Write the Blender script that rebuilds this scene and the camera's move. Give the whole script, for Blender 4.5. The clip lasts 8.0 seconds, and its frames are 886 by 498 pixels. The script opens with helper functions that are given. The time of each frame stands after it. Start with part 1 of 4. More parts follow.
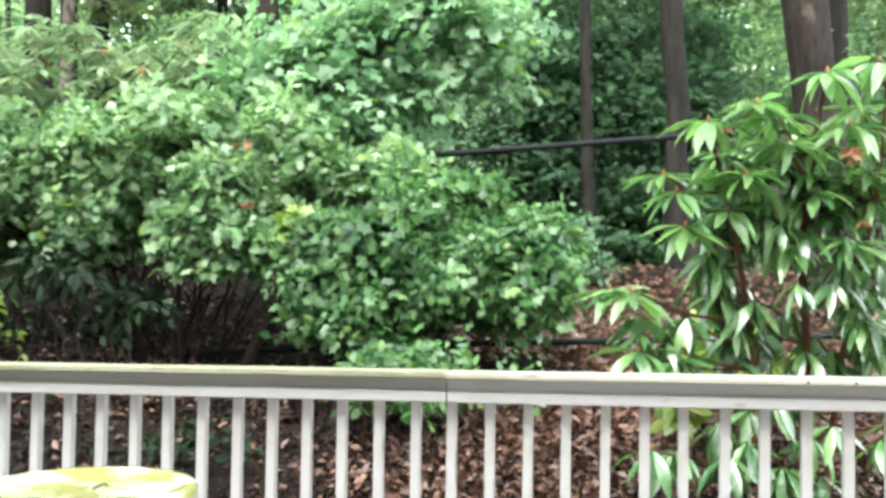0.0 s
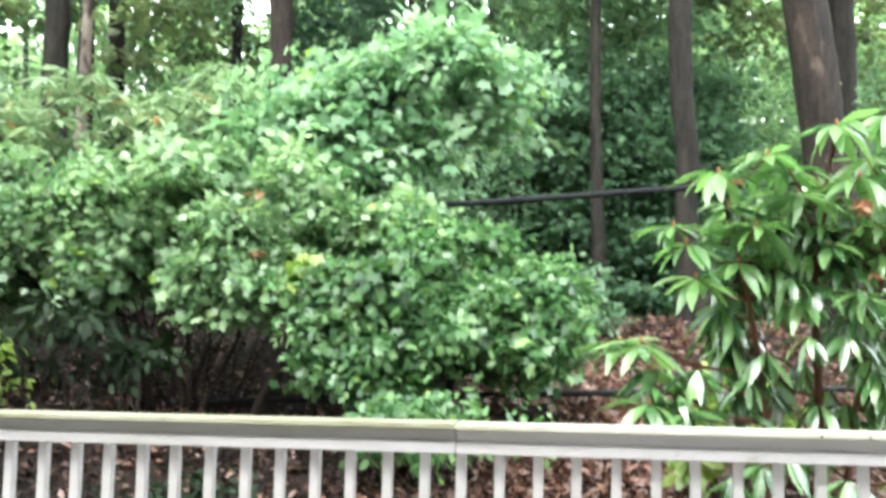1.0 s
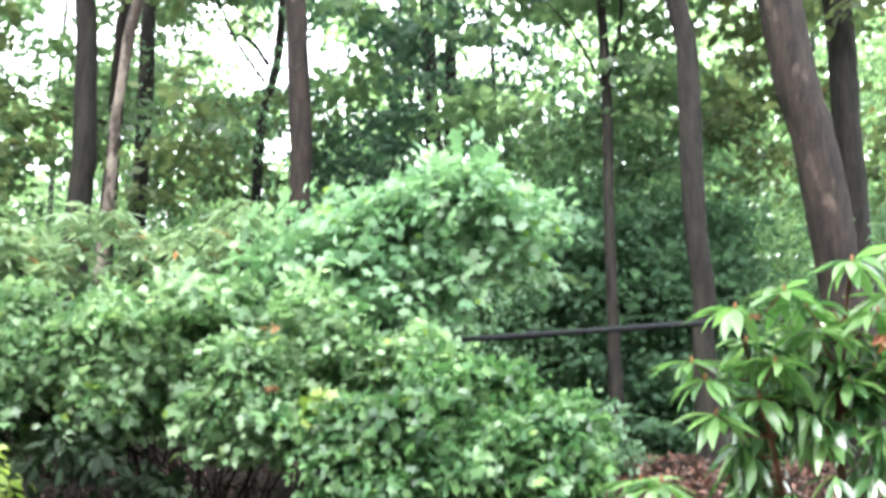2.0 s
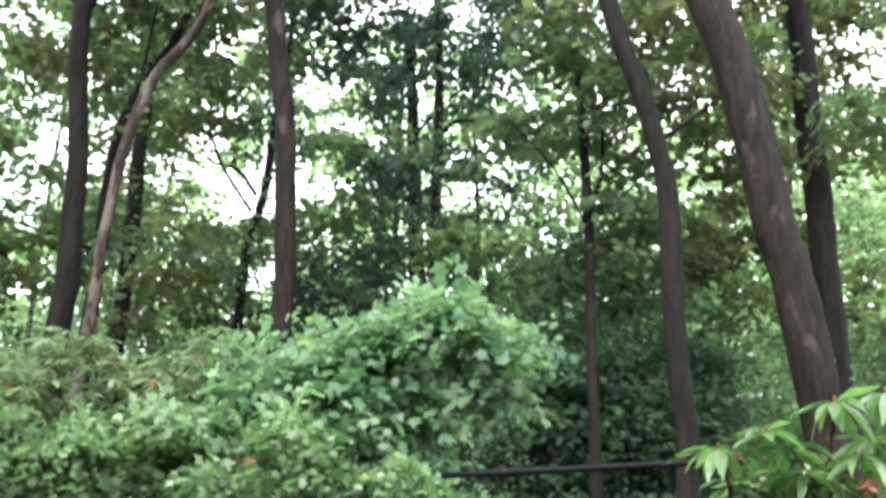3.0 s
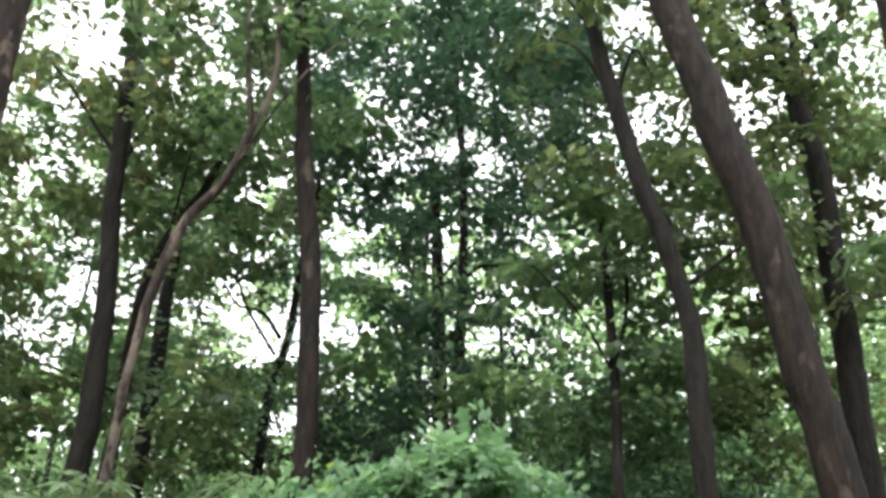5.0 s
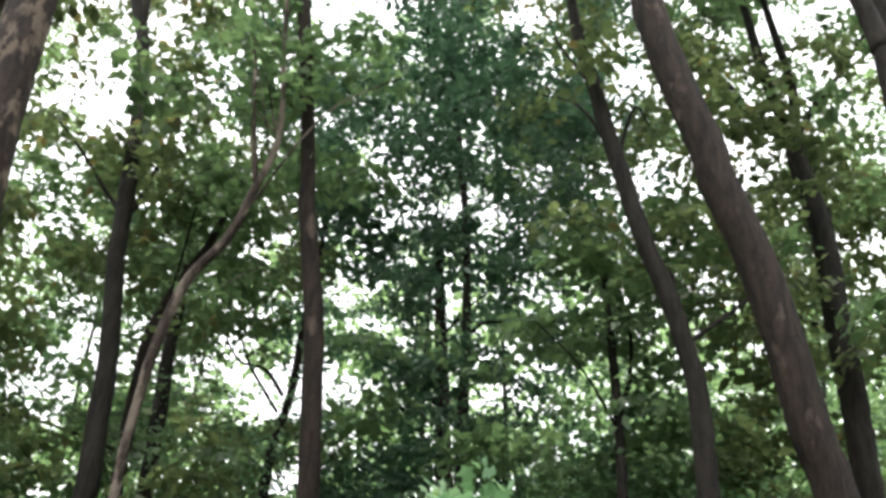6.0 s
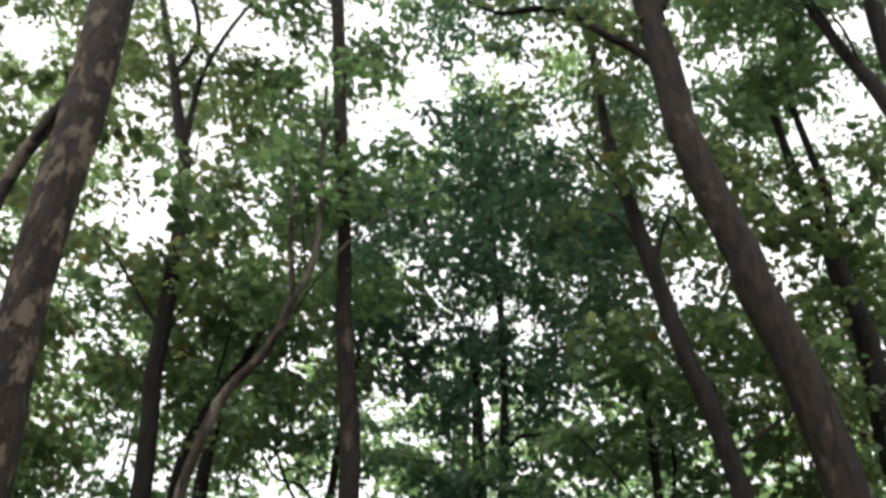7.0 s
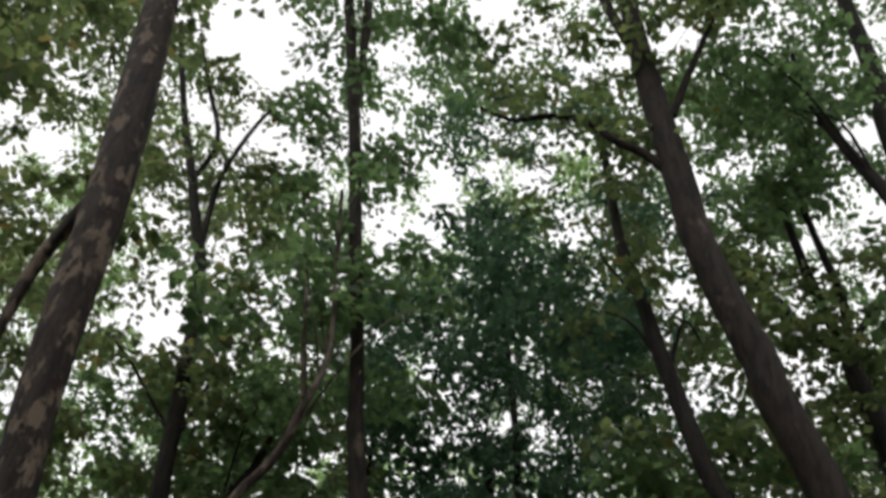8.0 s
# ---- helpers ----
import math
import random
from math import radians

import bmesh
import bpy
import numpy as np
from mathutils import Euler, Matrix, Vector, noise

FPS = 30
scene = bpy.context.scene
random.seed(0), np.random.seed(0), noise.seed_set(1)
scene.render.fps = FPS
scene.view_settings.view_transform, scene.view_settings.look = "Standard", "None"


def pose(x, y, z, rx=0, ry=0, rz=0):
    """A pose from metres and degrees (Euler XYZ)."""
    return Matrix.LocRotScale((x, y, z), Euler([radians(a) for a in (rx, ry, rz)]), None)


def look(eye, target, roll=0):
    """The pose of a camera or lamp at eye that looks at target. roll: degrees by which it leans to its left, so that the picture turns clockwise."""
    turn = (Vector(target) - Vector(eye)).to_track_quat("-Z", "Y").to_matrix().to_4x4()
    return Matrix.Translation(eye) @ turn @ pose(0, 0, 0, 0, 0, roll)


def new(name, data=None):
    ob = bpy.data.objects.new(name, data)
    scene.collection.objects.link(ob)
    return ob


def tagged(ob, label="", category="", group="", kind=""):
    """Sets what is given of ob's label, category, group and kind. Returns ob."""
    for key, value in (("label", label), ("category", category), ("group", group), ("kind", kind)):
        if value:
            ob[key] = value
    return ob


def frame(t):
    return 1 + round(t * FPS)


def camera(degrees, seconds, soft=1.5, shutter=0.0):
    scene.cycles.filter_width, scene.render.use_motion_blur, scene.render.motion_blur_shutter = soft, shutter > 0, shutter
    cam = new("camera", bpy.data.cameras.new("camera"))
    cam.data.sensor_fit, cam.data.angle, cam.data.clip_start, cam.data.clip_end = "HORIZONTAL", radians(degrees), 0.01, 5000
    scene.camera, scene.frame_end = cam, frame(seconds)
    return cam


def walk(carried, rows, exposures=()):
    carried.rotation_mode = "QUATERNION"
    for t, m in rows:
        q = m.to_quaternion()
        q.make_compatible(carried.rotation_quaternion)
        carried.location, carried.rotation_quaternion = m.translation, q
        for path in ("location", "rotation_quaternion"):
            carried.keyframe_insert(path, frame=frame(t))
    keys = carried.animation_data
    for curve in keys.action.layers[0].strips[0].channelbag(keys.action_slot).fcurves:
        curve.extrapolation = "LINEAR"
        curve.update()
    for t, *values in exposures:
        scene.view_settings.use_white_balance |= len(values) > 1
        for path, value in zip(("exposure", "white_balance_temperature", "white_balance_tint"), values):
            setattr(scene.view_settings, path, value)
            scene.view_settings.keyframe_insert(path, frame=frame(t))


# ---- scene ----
# ---------------------------------------------------------------- camera
EYE = Vector((0.0, 0.0, 1.24))
cam = camera(48.33, 8.0, soft=3.2, shutter=0.5)
TURNS = [
    (0.0, 92.00, -0.70, -0.02),
    (0.3, 91.35, -0.88, -0.05),
    (0.5, 91.54, -0.96, -0.06),
    (1.0, 94.89, -1.03, 0.54),
    (1.5, 98.70, -1.11, 1.66),
    (2.8, 108.97, -1.95, 0.35),
    (3.0, 110.39, -2.14, 0.12),
    (3.5, 113.67, -1.94, 0.02),
    (4.0, 115.72, -2.37, 0.24),
    (4.5, 116.98, -2.81, 1.02),
    (5.8, 121.45, -3.10, 1.31),
    (6.0, 121.95, -3.06, 1.44),
    (6.5, 124.71, -3.20, 2.46),
    (7.0, 128.31, -3.69, 3.54),
    (7.5, 131.08, -4.08, 3.80),
    (8.0, 134.27, -4.40, 3.96),
]
walk(cam, [(t, pose(EYE.x, EYE.y, EYE.z, a, b, c)) for t, a, b, c in TURNS],
     exposures=[(0.0, 3.25, 6450, 7), (1.0, 3.43, 6350, 9), (1.6, 3.58, 6200, 13), (3.0, 2.6, 6350, 15), (3.5, 2.34, 6400, 15), (4.5, 2.04, 6500, 14),
                (6.0, 1.76, 6600, 14), (6.5, 1.5, 6600, 14), (7.0, 1.15, 6700, 14), (7.5, 0.85, 6700, 14), (8.0, 0.36, 6750, 14)])

# ---------------------------------------------------------------- light: bright overcast sky
SUN_EL, SUN_AZ = radians(52), radians(203)
world = bpy.data.worlds.new("overcast_sky")
scene.world = world
world.use_nodes = True
nt = world.node_tree
sky = nt.nodes.new("ShaderNodeTexSky")
sky.sky_type = "NISHITA"
sky.sun_disc = False
sky.sun_elevation, sky.sun_rotation = SUN_EL, SUN_AZ
sky.dust_density, sky.ozone_density = 4.0, 1.0
grey = nt.nodes.new("ShaderNodeHueSaturation")
grey.inputs["Saturation"].default_value = 0.22
nt.links.new(sky.outputs["Color"], grey.inputs["Color"])
cloud = nt.nodes.new("ShaderNodeMix")
cloud.data_type = "RGBA"
cloud.inputs[0].default_value = 0.8
cloud.inputs[7].default_value = (6.5, 6.75, 6.9, 1)
nt.links.new(grey.outputs["Color"], cloud.inputs[6])
nt.links.new(cloud.outputs[2], nt.nodes["Background"].inputs["Color"])
nt.nodes["Background"].inputs["Strength"].default_value = 0.15
sun = new("sun", bpy.data.lights.new("sun", "SUN"))
sun.data.energy, sun.data.angle, sun.data.color = 1.0, radians(30), (1.0, 0.98, 0.95)
sun.matrix_world = look((0, 0, 30), Vector((0, 0, 30)) - 10 * Vector((math.sin(SUN_AZ) * math.cos(SUN_EL), math.cos(SUN_AZ) * math.cos(SUN_EL), math.sin(SUN_EL))))


# ---------------------------------------------------------------- materials
def material(name):
    m = bpy.data.materials.new(name)
    m.use_nodes = True
    return m, m.node_tree, m.node_tree.nodes["Principled BSDF"]


def ramp(tree, source, stops):
    r = tree.nodes.new("ShaderNodeValToRGB")
    while len(r.color_ramp.elements) < len(stops):
        r.color_ramp.elements.new(0.5)
    for e, (p, c) in zip(r.color_ramp.elements, stops):
        e.position, e.color = p, (*c, 1)
    tree.links.new(source, r.inputs[0])
    return r.outputs["Color"]


def noise_tex(tree, scale, detail=4.0, stretch=(1, 1, 1), rough=0.6):
    co = tree.nodes.new("ShaderNodeTexCoord")
    mp = tree.nodes.new("ShaderNodeMapping")
    mp.inputs["Scale"].default_value = stretch
    n = tree.nodes.new("ShaderNodeTexNoise")
    n.inputs["Scale"].default_value, n.inputs["Detail"].default_value, n.inputs["Roughness"].default_value = scale, detail, rough
    tree.links.new(co.outputs["Object"], mp.inputs["Vector"])
    tree.links.new(mp.outputs["Vector"], n.inputs["Vector"])
    return n.outputs["Fac"]


def mix(tree, fac, a, b, mode="MIX"):
    m = tree.nodes.new("ShaderNodeMix")
    m.data_type, m.blend_type = "RGBA", mode
    for sock, v in ((m.inputs[0], fac), (m.inputs[6], a), (m.inputs[7], b)):
        if isinstance(v, bpy.types.NodeSocket):
            tree.links.new(v, sock)
        else:
            sock.default_value = v if isinstance(v, float) else (*v, 1)
    return m.outputs[2]


def bump(tree, bsdf, height, strength, distance):
    b = tree.nodes.new("ShaderNodeBump")
    b.inputs["Strength"].default_value, b.inputs["Distance"].default_value = strength, distance
    tree.links.new(height, b.inputs["Height"])
    tree.links.new(b.outputs["Normal"], bsdf.inputs["Normal"])


def leaf_material(name, dark, mid, light, gloss=0.35, through_part=0.35, odd=None, odd_share=0.0, each=False):
    """Leaf: colour from leaf to leaf, wet gloss, light that shines through the blade."""
    m, t, p = material(name)
    if each:
        rnd = t.nodes.new("ShaderNodeObjectInfo").outputs["Random"]
    else:
        rnd = t.nodes.new("ShaderNodeNewGeometry").outputs["Random Per Island"]
    stops = [(0.0, dark), (0.5, mid), (1.0, light)]
    if odd:
        stops = [(0.0, dark), (0.5, mid), (1 - odd_share - 0.01, light), (1 - odd_share, odd)]
    col = ramp(t, rnd, stops)
    patch = ramp(t, noise_tex(t, 1.4, 3.0), [(0.3, (0.64, 0.69, 0.62)), (0.7, (1.27, 1.21, 1.12))])
    col = mix(t, 1.0, col, patch, "MULTIPLY")
    t.links.new(col, p.inputs["Base Color"])
    p.inputs["Roughness"].default_value = gloss
    p.inputs["Specular IOR Level"].default_value = 0.9 if gloss < 0.3 else 0.6 if gloss < 0.65 else 0.2
    if gloss < 0.37:
        p.inputs["Coat Weight"].default_value, p.inputs["Coat Roughness"].default_value, p.inputs["Coat IOR"].default_value = (0.9 if gloss < 0.25 else 0.4), max(gloss, 0.22), 1.6
    if gloss < 0.25:
        bump(t, p, noise_tex(t, 55.0, 3.0), 0.5, 0.012)
    tr = t.nodes.new("ShaderNodeBsdfTranslucent")
    t.links.new(mix(t, 1.0, col, (1.4, 1.48, 1.15), "MULTIPLY"), tr.inputs["Color"])
    ms = t.nodes.new("ShaderNodeMixShader")
    ms.inputs[0].default_value = through_part
    t.links.new(p.outputs[0], ms.inputs[1])
    t.links.new(tr.outputs[0], ms.inputs[2])
    t.links.new(ms.outputs[0], t.nodes["Material Output"].inputs[0])
    return m


def bark_material(name, dark, light, patch=None, patch_at=0.62, patch_scale=2.6, knots=None):
    m, t, p = material(name)
    furrow = noise_tex(t, 11.0, 8.0, (1, 1, 0.22), 0.7)
    fine = noise_tex(t, 45.0, 3.0, (1, 1, 0.4))
    broad = noise_tex(t, 1.3, 3.0, (1, 1, 0.5))
    col = ramp(t, furrow, [(0.4, dark), (0.6, light)])
    col = mix(t, 0.45, col, ramp(t, broad, [(0.3, (0.5, 0.5, 0.5)), (0.7, (1.0, 1.0, 1.0))]), "MULTIPLY")
    if patch:
        col = mix(t, ramp(t, noise_tex(t, patch_scale, 4.0, (1, 1, 0.45)), [(patch_at - 0.03, (0, 0, 0)), (patch_at + 0.05, (1, 1, 1))]), col, patch)
    if knots:
        col = mix(t, ramp(t, noise_tex(t, 6.5, 2.0, (1, 1, 0.8)), [(0.6, (0, 0, 0)), (0.64, (1, 1, 1))]), col, knots)
    t.links.new(col, p.inputs["Base Color"])
    p.inputs["Roughness"].default_value = 0.75
    p.inputs["Specular IOR Level"].default_value = 0.2
    bump(t, p, mix(t, 0.3, furrow, fine), 1.0, 0.05)
    return m


LEAF_TREE = leaf_material("tree_leaf", (0.0744, 0.125, 0.0718), (0.106, 0.17, 0.0952), (0.146, 0.222, 0.12), 0.44, 0.6)
LEAF_OAK = leaf_material("yellowish_tree_leaf", (0.0792, 0.108, 0.058), (0.11, 0.146, 0.0759), (0.15, 0.187, 0.0966), 0.44, 0.6, (0.17, 0.135, 0.065), 0.03)
LEAF_DARK = leaf_material("dark_tree_leaf", (0.0381, 0.0806, 0.0619), (0.056, 0.112, 0.0825), (0.0806, 0.151, 0.103), 0.4, 0.48)
# Far foliage paled: the mist before it is put into the leaf colour.
LEAF_HAZED = leaf_material("hazed_distant_leaf", (0.19, 0.28, 0.16), (0.24, 0.345, 0.2), (0.29, 0.4, 0.24), 0.6, 0.6)
LEAF_UNDER = leaf_material("undergrowth_leaf", (0.1, 0.19, 0.125), (0.135, 0.24, 0.155), (0.175, 0.295, 0.185), 0.55, 0.52)
LEAF_TEAL = leaf_material("thicket_leaf", (0.0645, 0.129, 0.086), (0.0791, 0.15, 0.101), (0.0963, 0.176, 0.119), 0.7, 0.6)
LEAF_BUSH = leaf_material("shrub_leaf", (0.03, 0.09, 0.036), (0.09, 0.2, 0.083), (0.185, 0.315, 0.14), 0.42, 0.42, (0.19, 0.29, 0.06), 0.014)
LEAF_BUSH_PALE = leaf_material("pale_shrub_leaf", (0.056, 0.13, 0.058), (0.165, 0.285, 0.145), (0.3, 0.415, 0.26), 0.45, 0.44, (0.22, 0.31, 0.07), 0.014)
LEAF_SAPLING = leaf_material("sapling_leaf", (0.1, 0.21, 0.12), (0.17, 0.305, 0.18), (0.28, 0.42, 0.285), 0.42, 0.46, (0.18, 0.3, 0.06), 0.02)
LEAF_RHODO = leaf_material("rhododendron_leaf", (0.035, 0.105, 0.04), (0.07, 0.175, 0.062), (0.135, 0.255, 0.088), 0.2, 0.3, each=True)
LEAF_RHODO_YOUNG = leaf_material("young_rhododendron_leaf", (0.09, 0.22, 0.062), (0.14, 0.29, 0.09), (0.21, 0.36, 0.13), 0.24, 0.4, each=True)
LEAF_RHODO_MASS = leaf_material("rhododendron_leaf_mass", (0.032, 0.092, 0.036), (0.085, 0.2, 0.068), (0.185, 0.33, 0.12), 0.2, 0.3)
LEAF_PALE = leaf_material("pale_leaf", (0.11, 0.18, 0.1), (0.215, 0.31, 0.195), (0.36, 0.45, 0.32), 0.36, 0.38, (0.24, 0.1, 0.035), 0.02)
LEAF_DEAD = leaf_material("dead_leaf", (0.042, 0.017, 0.011), (0.09, 0.039, 0.027), (0.15, 0.074, 0.052), 0.5, 0.1, (0.2, 0.115, 0.085), 0.05)
LEAF_LIME = leaf_material("lime_leaf", (0.15, 0.24, 0.05), (0.24, 0.34, 0.08), (0.34, 0.42, 0.13), 0.4, 0.45)
LEAF_RUST = leaf_material("rust_leaf", (0.13, 0.05, 0.025), (0.22, 0.095, 0.045), (0.3, 0.16, 0.08), 0.45, 0.25, each=True)
# Green leaf taken near black: the shade under the broad shrub is in this colour.
LEAF_SHADED = leaf_material("shade_darkened_leaf", (0.007, 0.015, 0.007), (0.013, 0.027, 0.013), (0.022, 0.043, 0.021), 0.7, 0.3)
# Almost black bits of leaf, with the shrubs' shade put into their colour.
LEAF_SHADE_BITS = leaf_material("shade_leaf_bits", (0.005, 0.003, 0.0025), (0.013, 0.007, 0.005), (0.034, 0.018, 0.013), 0.7, 0.05)
BARK_DARK = bark_material("wet_dark_bark", (0.006, 0.0048, 0.0037), (0.0225, 0.0192, 0.015))
BARK_BROWN = bark_material("brown_bark", (0.006, 0.0042, 0.0033), (0.029, 0.02, 0.0145), (0.08, 0.06, 0.047), 0.66)
BARK_PALE = bark_material("mottled_bark", (0.02, 0.014, 0.011), (0.075, 0.056, 0.044), (0.17, 0.14, 0.115), 0.52)
BARK_MOTTLED = bark_material("blotched_bark", (0.009, 0.006, 0.0048), (0.036, 0.025, 0.019), (0.125, 0.096, 0.07), 0.55, 6.5, (0.016, 0.0065, 0.0035))
STEM = bark_material("stem_bark", (0.008, 0.005, 0.004), (0.026, 0.018, 0.014))
BUD = bark_material("leaf_bud", (0.16, 0.07, 0.03), (0.34, 0.17, 0.07))
TWIG_RED = bark_material("reddish_stem", (0.05, 0.02, 0.01), (0.14, 0.065, 0.03))


def painted_wood(name, base, stain, worn):
    m, t, p = material(name)
    grain = noise_tex(t, 30.0, 4.0, (0.06, 1, 1))
    col = mix(t, ramp(t, noise_tex(t, 5.0, 5.0, (0.25, 1, 1)), [(0.5, (0, 0, 0)), (0.72, (1, 1, 1))]), base, stain)
    col = mix(t, ramp(t, noise_tex(t, 26.0, 3.0, (0.3, 1, 1)), [(0.66, (0, 0, 0)), (0.72, (0.8, 0.8, 0.8))]), col, worn)
    t.links.new(col, p.inputs["Base Color"])
    p.inputs["Roughness"].default_value = 0.4
    bump(t, p, grain, 0.25, 0.004)
    return m


PAINT_CAP = painted_wood("stained_white_paint", (0.35, 0.34, 0.285), (0.2, 0.2, 0.11), (0.1, 0.09, 0.055))
PAINT_RAIL = painted_wood("white_paint", (0.36, 0.35, 0.355), (0.31, 0.3, 0.28), (0.2, 0.185, 0.16))
PAINT_CAP_WORN = painted_wood("mossy_white_paint", (0.25, 0.245, 0.185), (0.15, 0.15, 0.075), (0.065, 0.06, 0.036))
# White paint greyed: the left rail's dimmer light is put into the colour.
PAINT_DIMMED = painted_wood("dimmed_white_paint", (0.25, 0.242, 0.24), (0.2, 0.196, 0.17), (0.13, 0.122, 0.1))
DECKING = painted_wood("grey_decking", (0.3, 0.27, 0.24), (0.2, 0.19, 0.15), (0.12, 0.11, 0.1))
# Yellowed plastic; its pale blotches paint a puddle's white sky reflection.
m_, t_, p_ = material("yellowed_plastic_glare")
t_.links.new(mix(t_, ramp(t_, noise_tex(t_, 5.0, 6.0), [(0.46, (0, 0, 0)), (0.56, (1, 1, 1))]), mix(t_, ramp(t_, noise_tex(t_, 4.0, 3.0, (1, 2.2, 1)), [(0.44, (0, 0, 0)), (0.5, (1, 1, 1))]), (0.29, 0.285, 0.165), (0.4, 0.4, 0.35)), (0.21, 0.205, 0.07)), p_.inputs["Base Color"])
p_.inputs["Roughness"].default_value = 0.2
PLASTIC = m_
m_, t_, p_ = material("black_rubber")
t_.links.new(ramp(t_, noise_tex(t_, 20.0), [(0.3, (0.005, 0.006, 0.008)), (0.8, (0.014, 0.016, 0.019))]), p_.inputs["Base Color"])
p_.inputs["Roughness"].default_value = 0.75
p_.inputs["Specular IOR Level"].default_value = 0.2
RUBBER = m_
m_, t_, p_ = material("forest_soil")
t_.links.new(ramp(t_, noise_tex(t_, 9.0, 8.0), [(0.3, (0.004, 0.003, 0.002)), (0.55, (0.008, 0.005, 0.004)), (0.8, (0.022, 0.012, 0.008))]), p_.inputs["Base Color"])
p_.inputs["Roughness"].default_value = 0.8
p_.inputs["Specular IOR Level"].default_value = 0.12
bump(t_, p_, noise_tex(t_, 22.0, 6.0), 0.9, 0.04)
SOIL = m_
m_, t_, p_ = material("house_siding")
t_.links.new(ramp(t_, noise_tex(t_, 3.0), [(0.3, (0.3, 0.29, 0.27)), (0.7, (0.36, 0.35, 0.33))]), p_.inputs["Base Color"])
SIDING = m_

# ---------------------------------------------------------------- mesh helpers
rng = np.random.default_rng(7)


def mesh_from(name, verts, faces, mat, smooth=False):
    """faces: one integer array (n, 3) or (n, 4)."""
    me = bpy.data.meshes.new(name)
    verts, faces = np.asarray(verts, np.float32), np.asarray(faces, np.int32)
    k = faces.shape[1]
    me.vertices.add(len(verts))
    me.vertices.foreach_set("co", verts.ravel())
    me.loops.add(faces.size)
    me.loops.foreach_set("vertex_index", faces.ravel())
    me.polygons.add(len(faces))
    me.polygons.foreach_set("loop_start", np.arange(len(faces), dtype=np.int32) * k)
    if smooth:
        me.polygons.foreach_set("use_smooth", np.ones(len(faces), bool))
    me.materials.append(mat)
    me.update(calc_edges=True)
    return me


def part_mesh(name, me, parent, label="", kind=""):
    ob = new(name, me)
    ob.parent = parent
    return tagged(ob, label, kind=kind)


def part(name, bm, mat, parent, label=""):
    me = bpy.data.meshes.new(name)
    bm.to_mesh(me)
    bm.free()
    me.materials.append(mat)
    return part_mesh(name, me, parent, label)


def thing(name, place, label, category, group="", kind=""):
    ob = new(name)
    ob.location = place
    ob.empty_display_size = 0.2
    return tagged(ob, label, category, group, kind)


def box(bm, lo, hi, bevel=0.0):
    r = bmesh.ops.create_cube(bm, size=1.0)
    lo, hi = Vector(lo), Vector(hi)
    for v in r["verts"]:
        v.co = Vector([(a + b) / 2 + c * (b - a) for a, b, c in zip(lo, hi, v.co)])
    if bevel:
        edges = {e for v in r["verts"] for e in v.link_edges}
        bmesh.ops.bevel(bm, geom=list(edges), offset=bevel, segments=2, affect="EDGES")


def spline(points, per=6):
    """Smooth line through points (x, y, z, radius)."""
    p = np.array(points, float)
    p = np.vstack([2 * p[0] - p[1], p, 2 * p[-1] - p[-2]])
    out = []
    for i in range(1, len(p) - 2):
        for s in np.arange(per) / per:
            a, b, c, d = p[i - 1:i + 3]
            out.append(0.5 * (2 * b + (c - a) * s + (2 * a - 5 * b + 4 * c - d) * s ** 2 + (3 * b - a - 3 * c + d) * s ** 3))
    out.append(p[-2])
    return np.array(out)


def tube_arrays(points, sides=10, per=6, rough=0.0, seed=0):
    q = spline(points, per) if per else np.array(points, float)
    c, r = q[:, :3], np.maximum(q[:, 3], 0.002)
    d = np.gradient(c, axis=0)
    d /= np.linalg.norm(d, axis=1)[:, None]
    ref = np.array([0.31, 0.95, 0.05]) if abs(d[:, 2]).mean() > 0.5 else np.array([0.02, 0.05, 1.0])
    u = np.cross(d, ref)
    u /= np.linalg.norm(u, axis=1)[:, None]
    w = np.cross(d, u)
    a = np.arange(sides) * 2 * np.pi / sides
    g = np.random.default_rng(seed + 11)
    wob = 1 + rough * (g.standard_normal((len(c), sides)) * 0.5 + np.sin(a * 3 + seed) * 0.8)
    v = c[:, None] + (r[:, None] * wob)[:, :, None] * (np.cos(a)[None, :, None] * u[:, None] + np.sin(a)[None, :, None] * w[:, None])
    i, j = np.meshgrid(np.arange(len(c) - 1), np.arange(sides), indexing="ij")
    k = (j + 1) % sides
    f = np.stack([i * sides + j, i * sides + k, (i + 1) * sides + k, (i + 1) * sides + j], -1).reshape(-1, 4)
    return v.reshape(-1, 3), f


def tube(name, points, mat, parent, sides=10, per=6, rough=0.0, seed=0, label=""):
    o = np.array(parent.location) if parent else np.zeros(3)
    v, f = tube_arrays(points, sides, per, rough, seed)
    return part_mesh(name, mesh_from(name, v - o, f, mat, True), parent, label)


def joined(arrays):
    """Several (verts, faces) as one."""
    vs, fs, n = [], [], 0
    for v, f in arrays:
        vs.append(v)
        fs.append(f + n)
        n += len(v)
    return np.vstack(vs), np.vstack(fs)


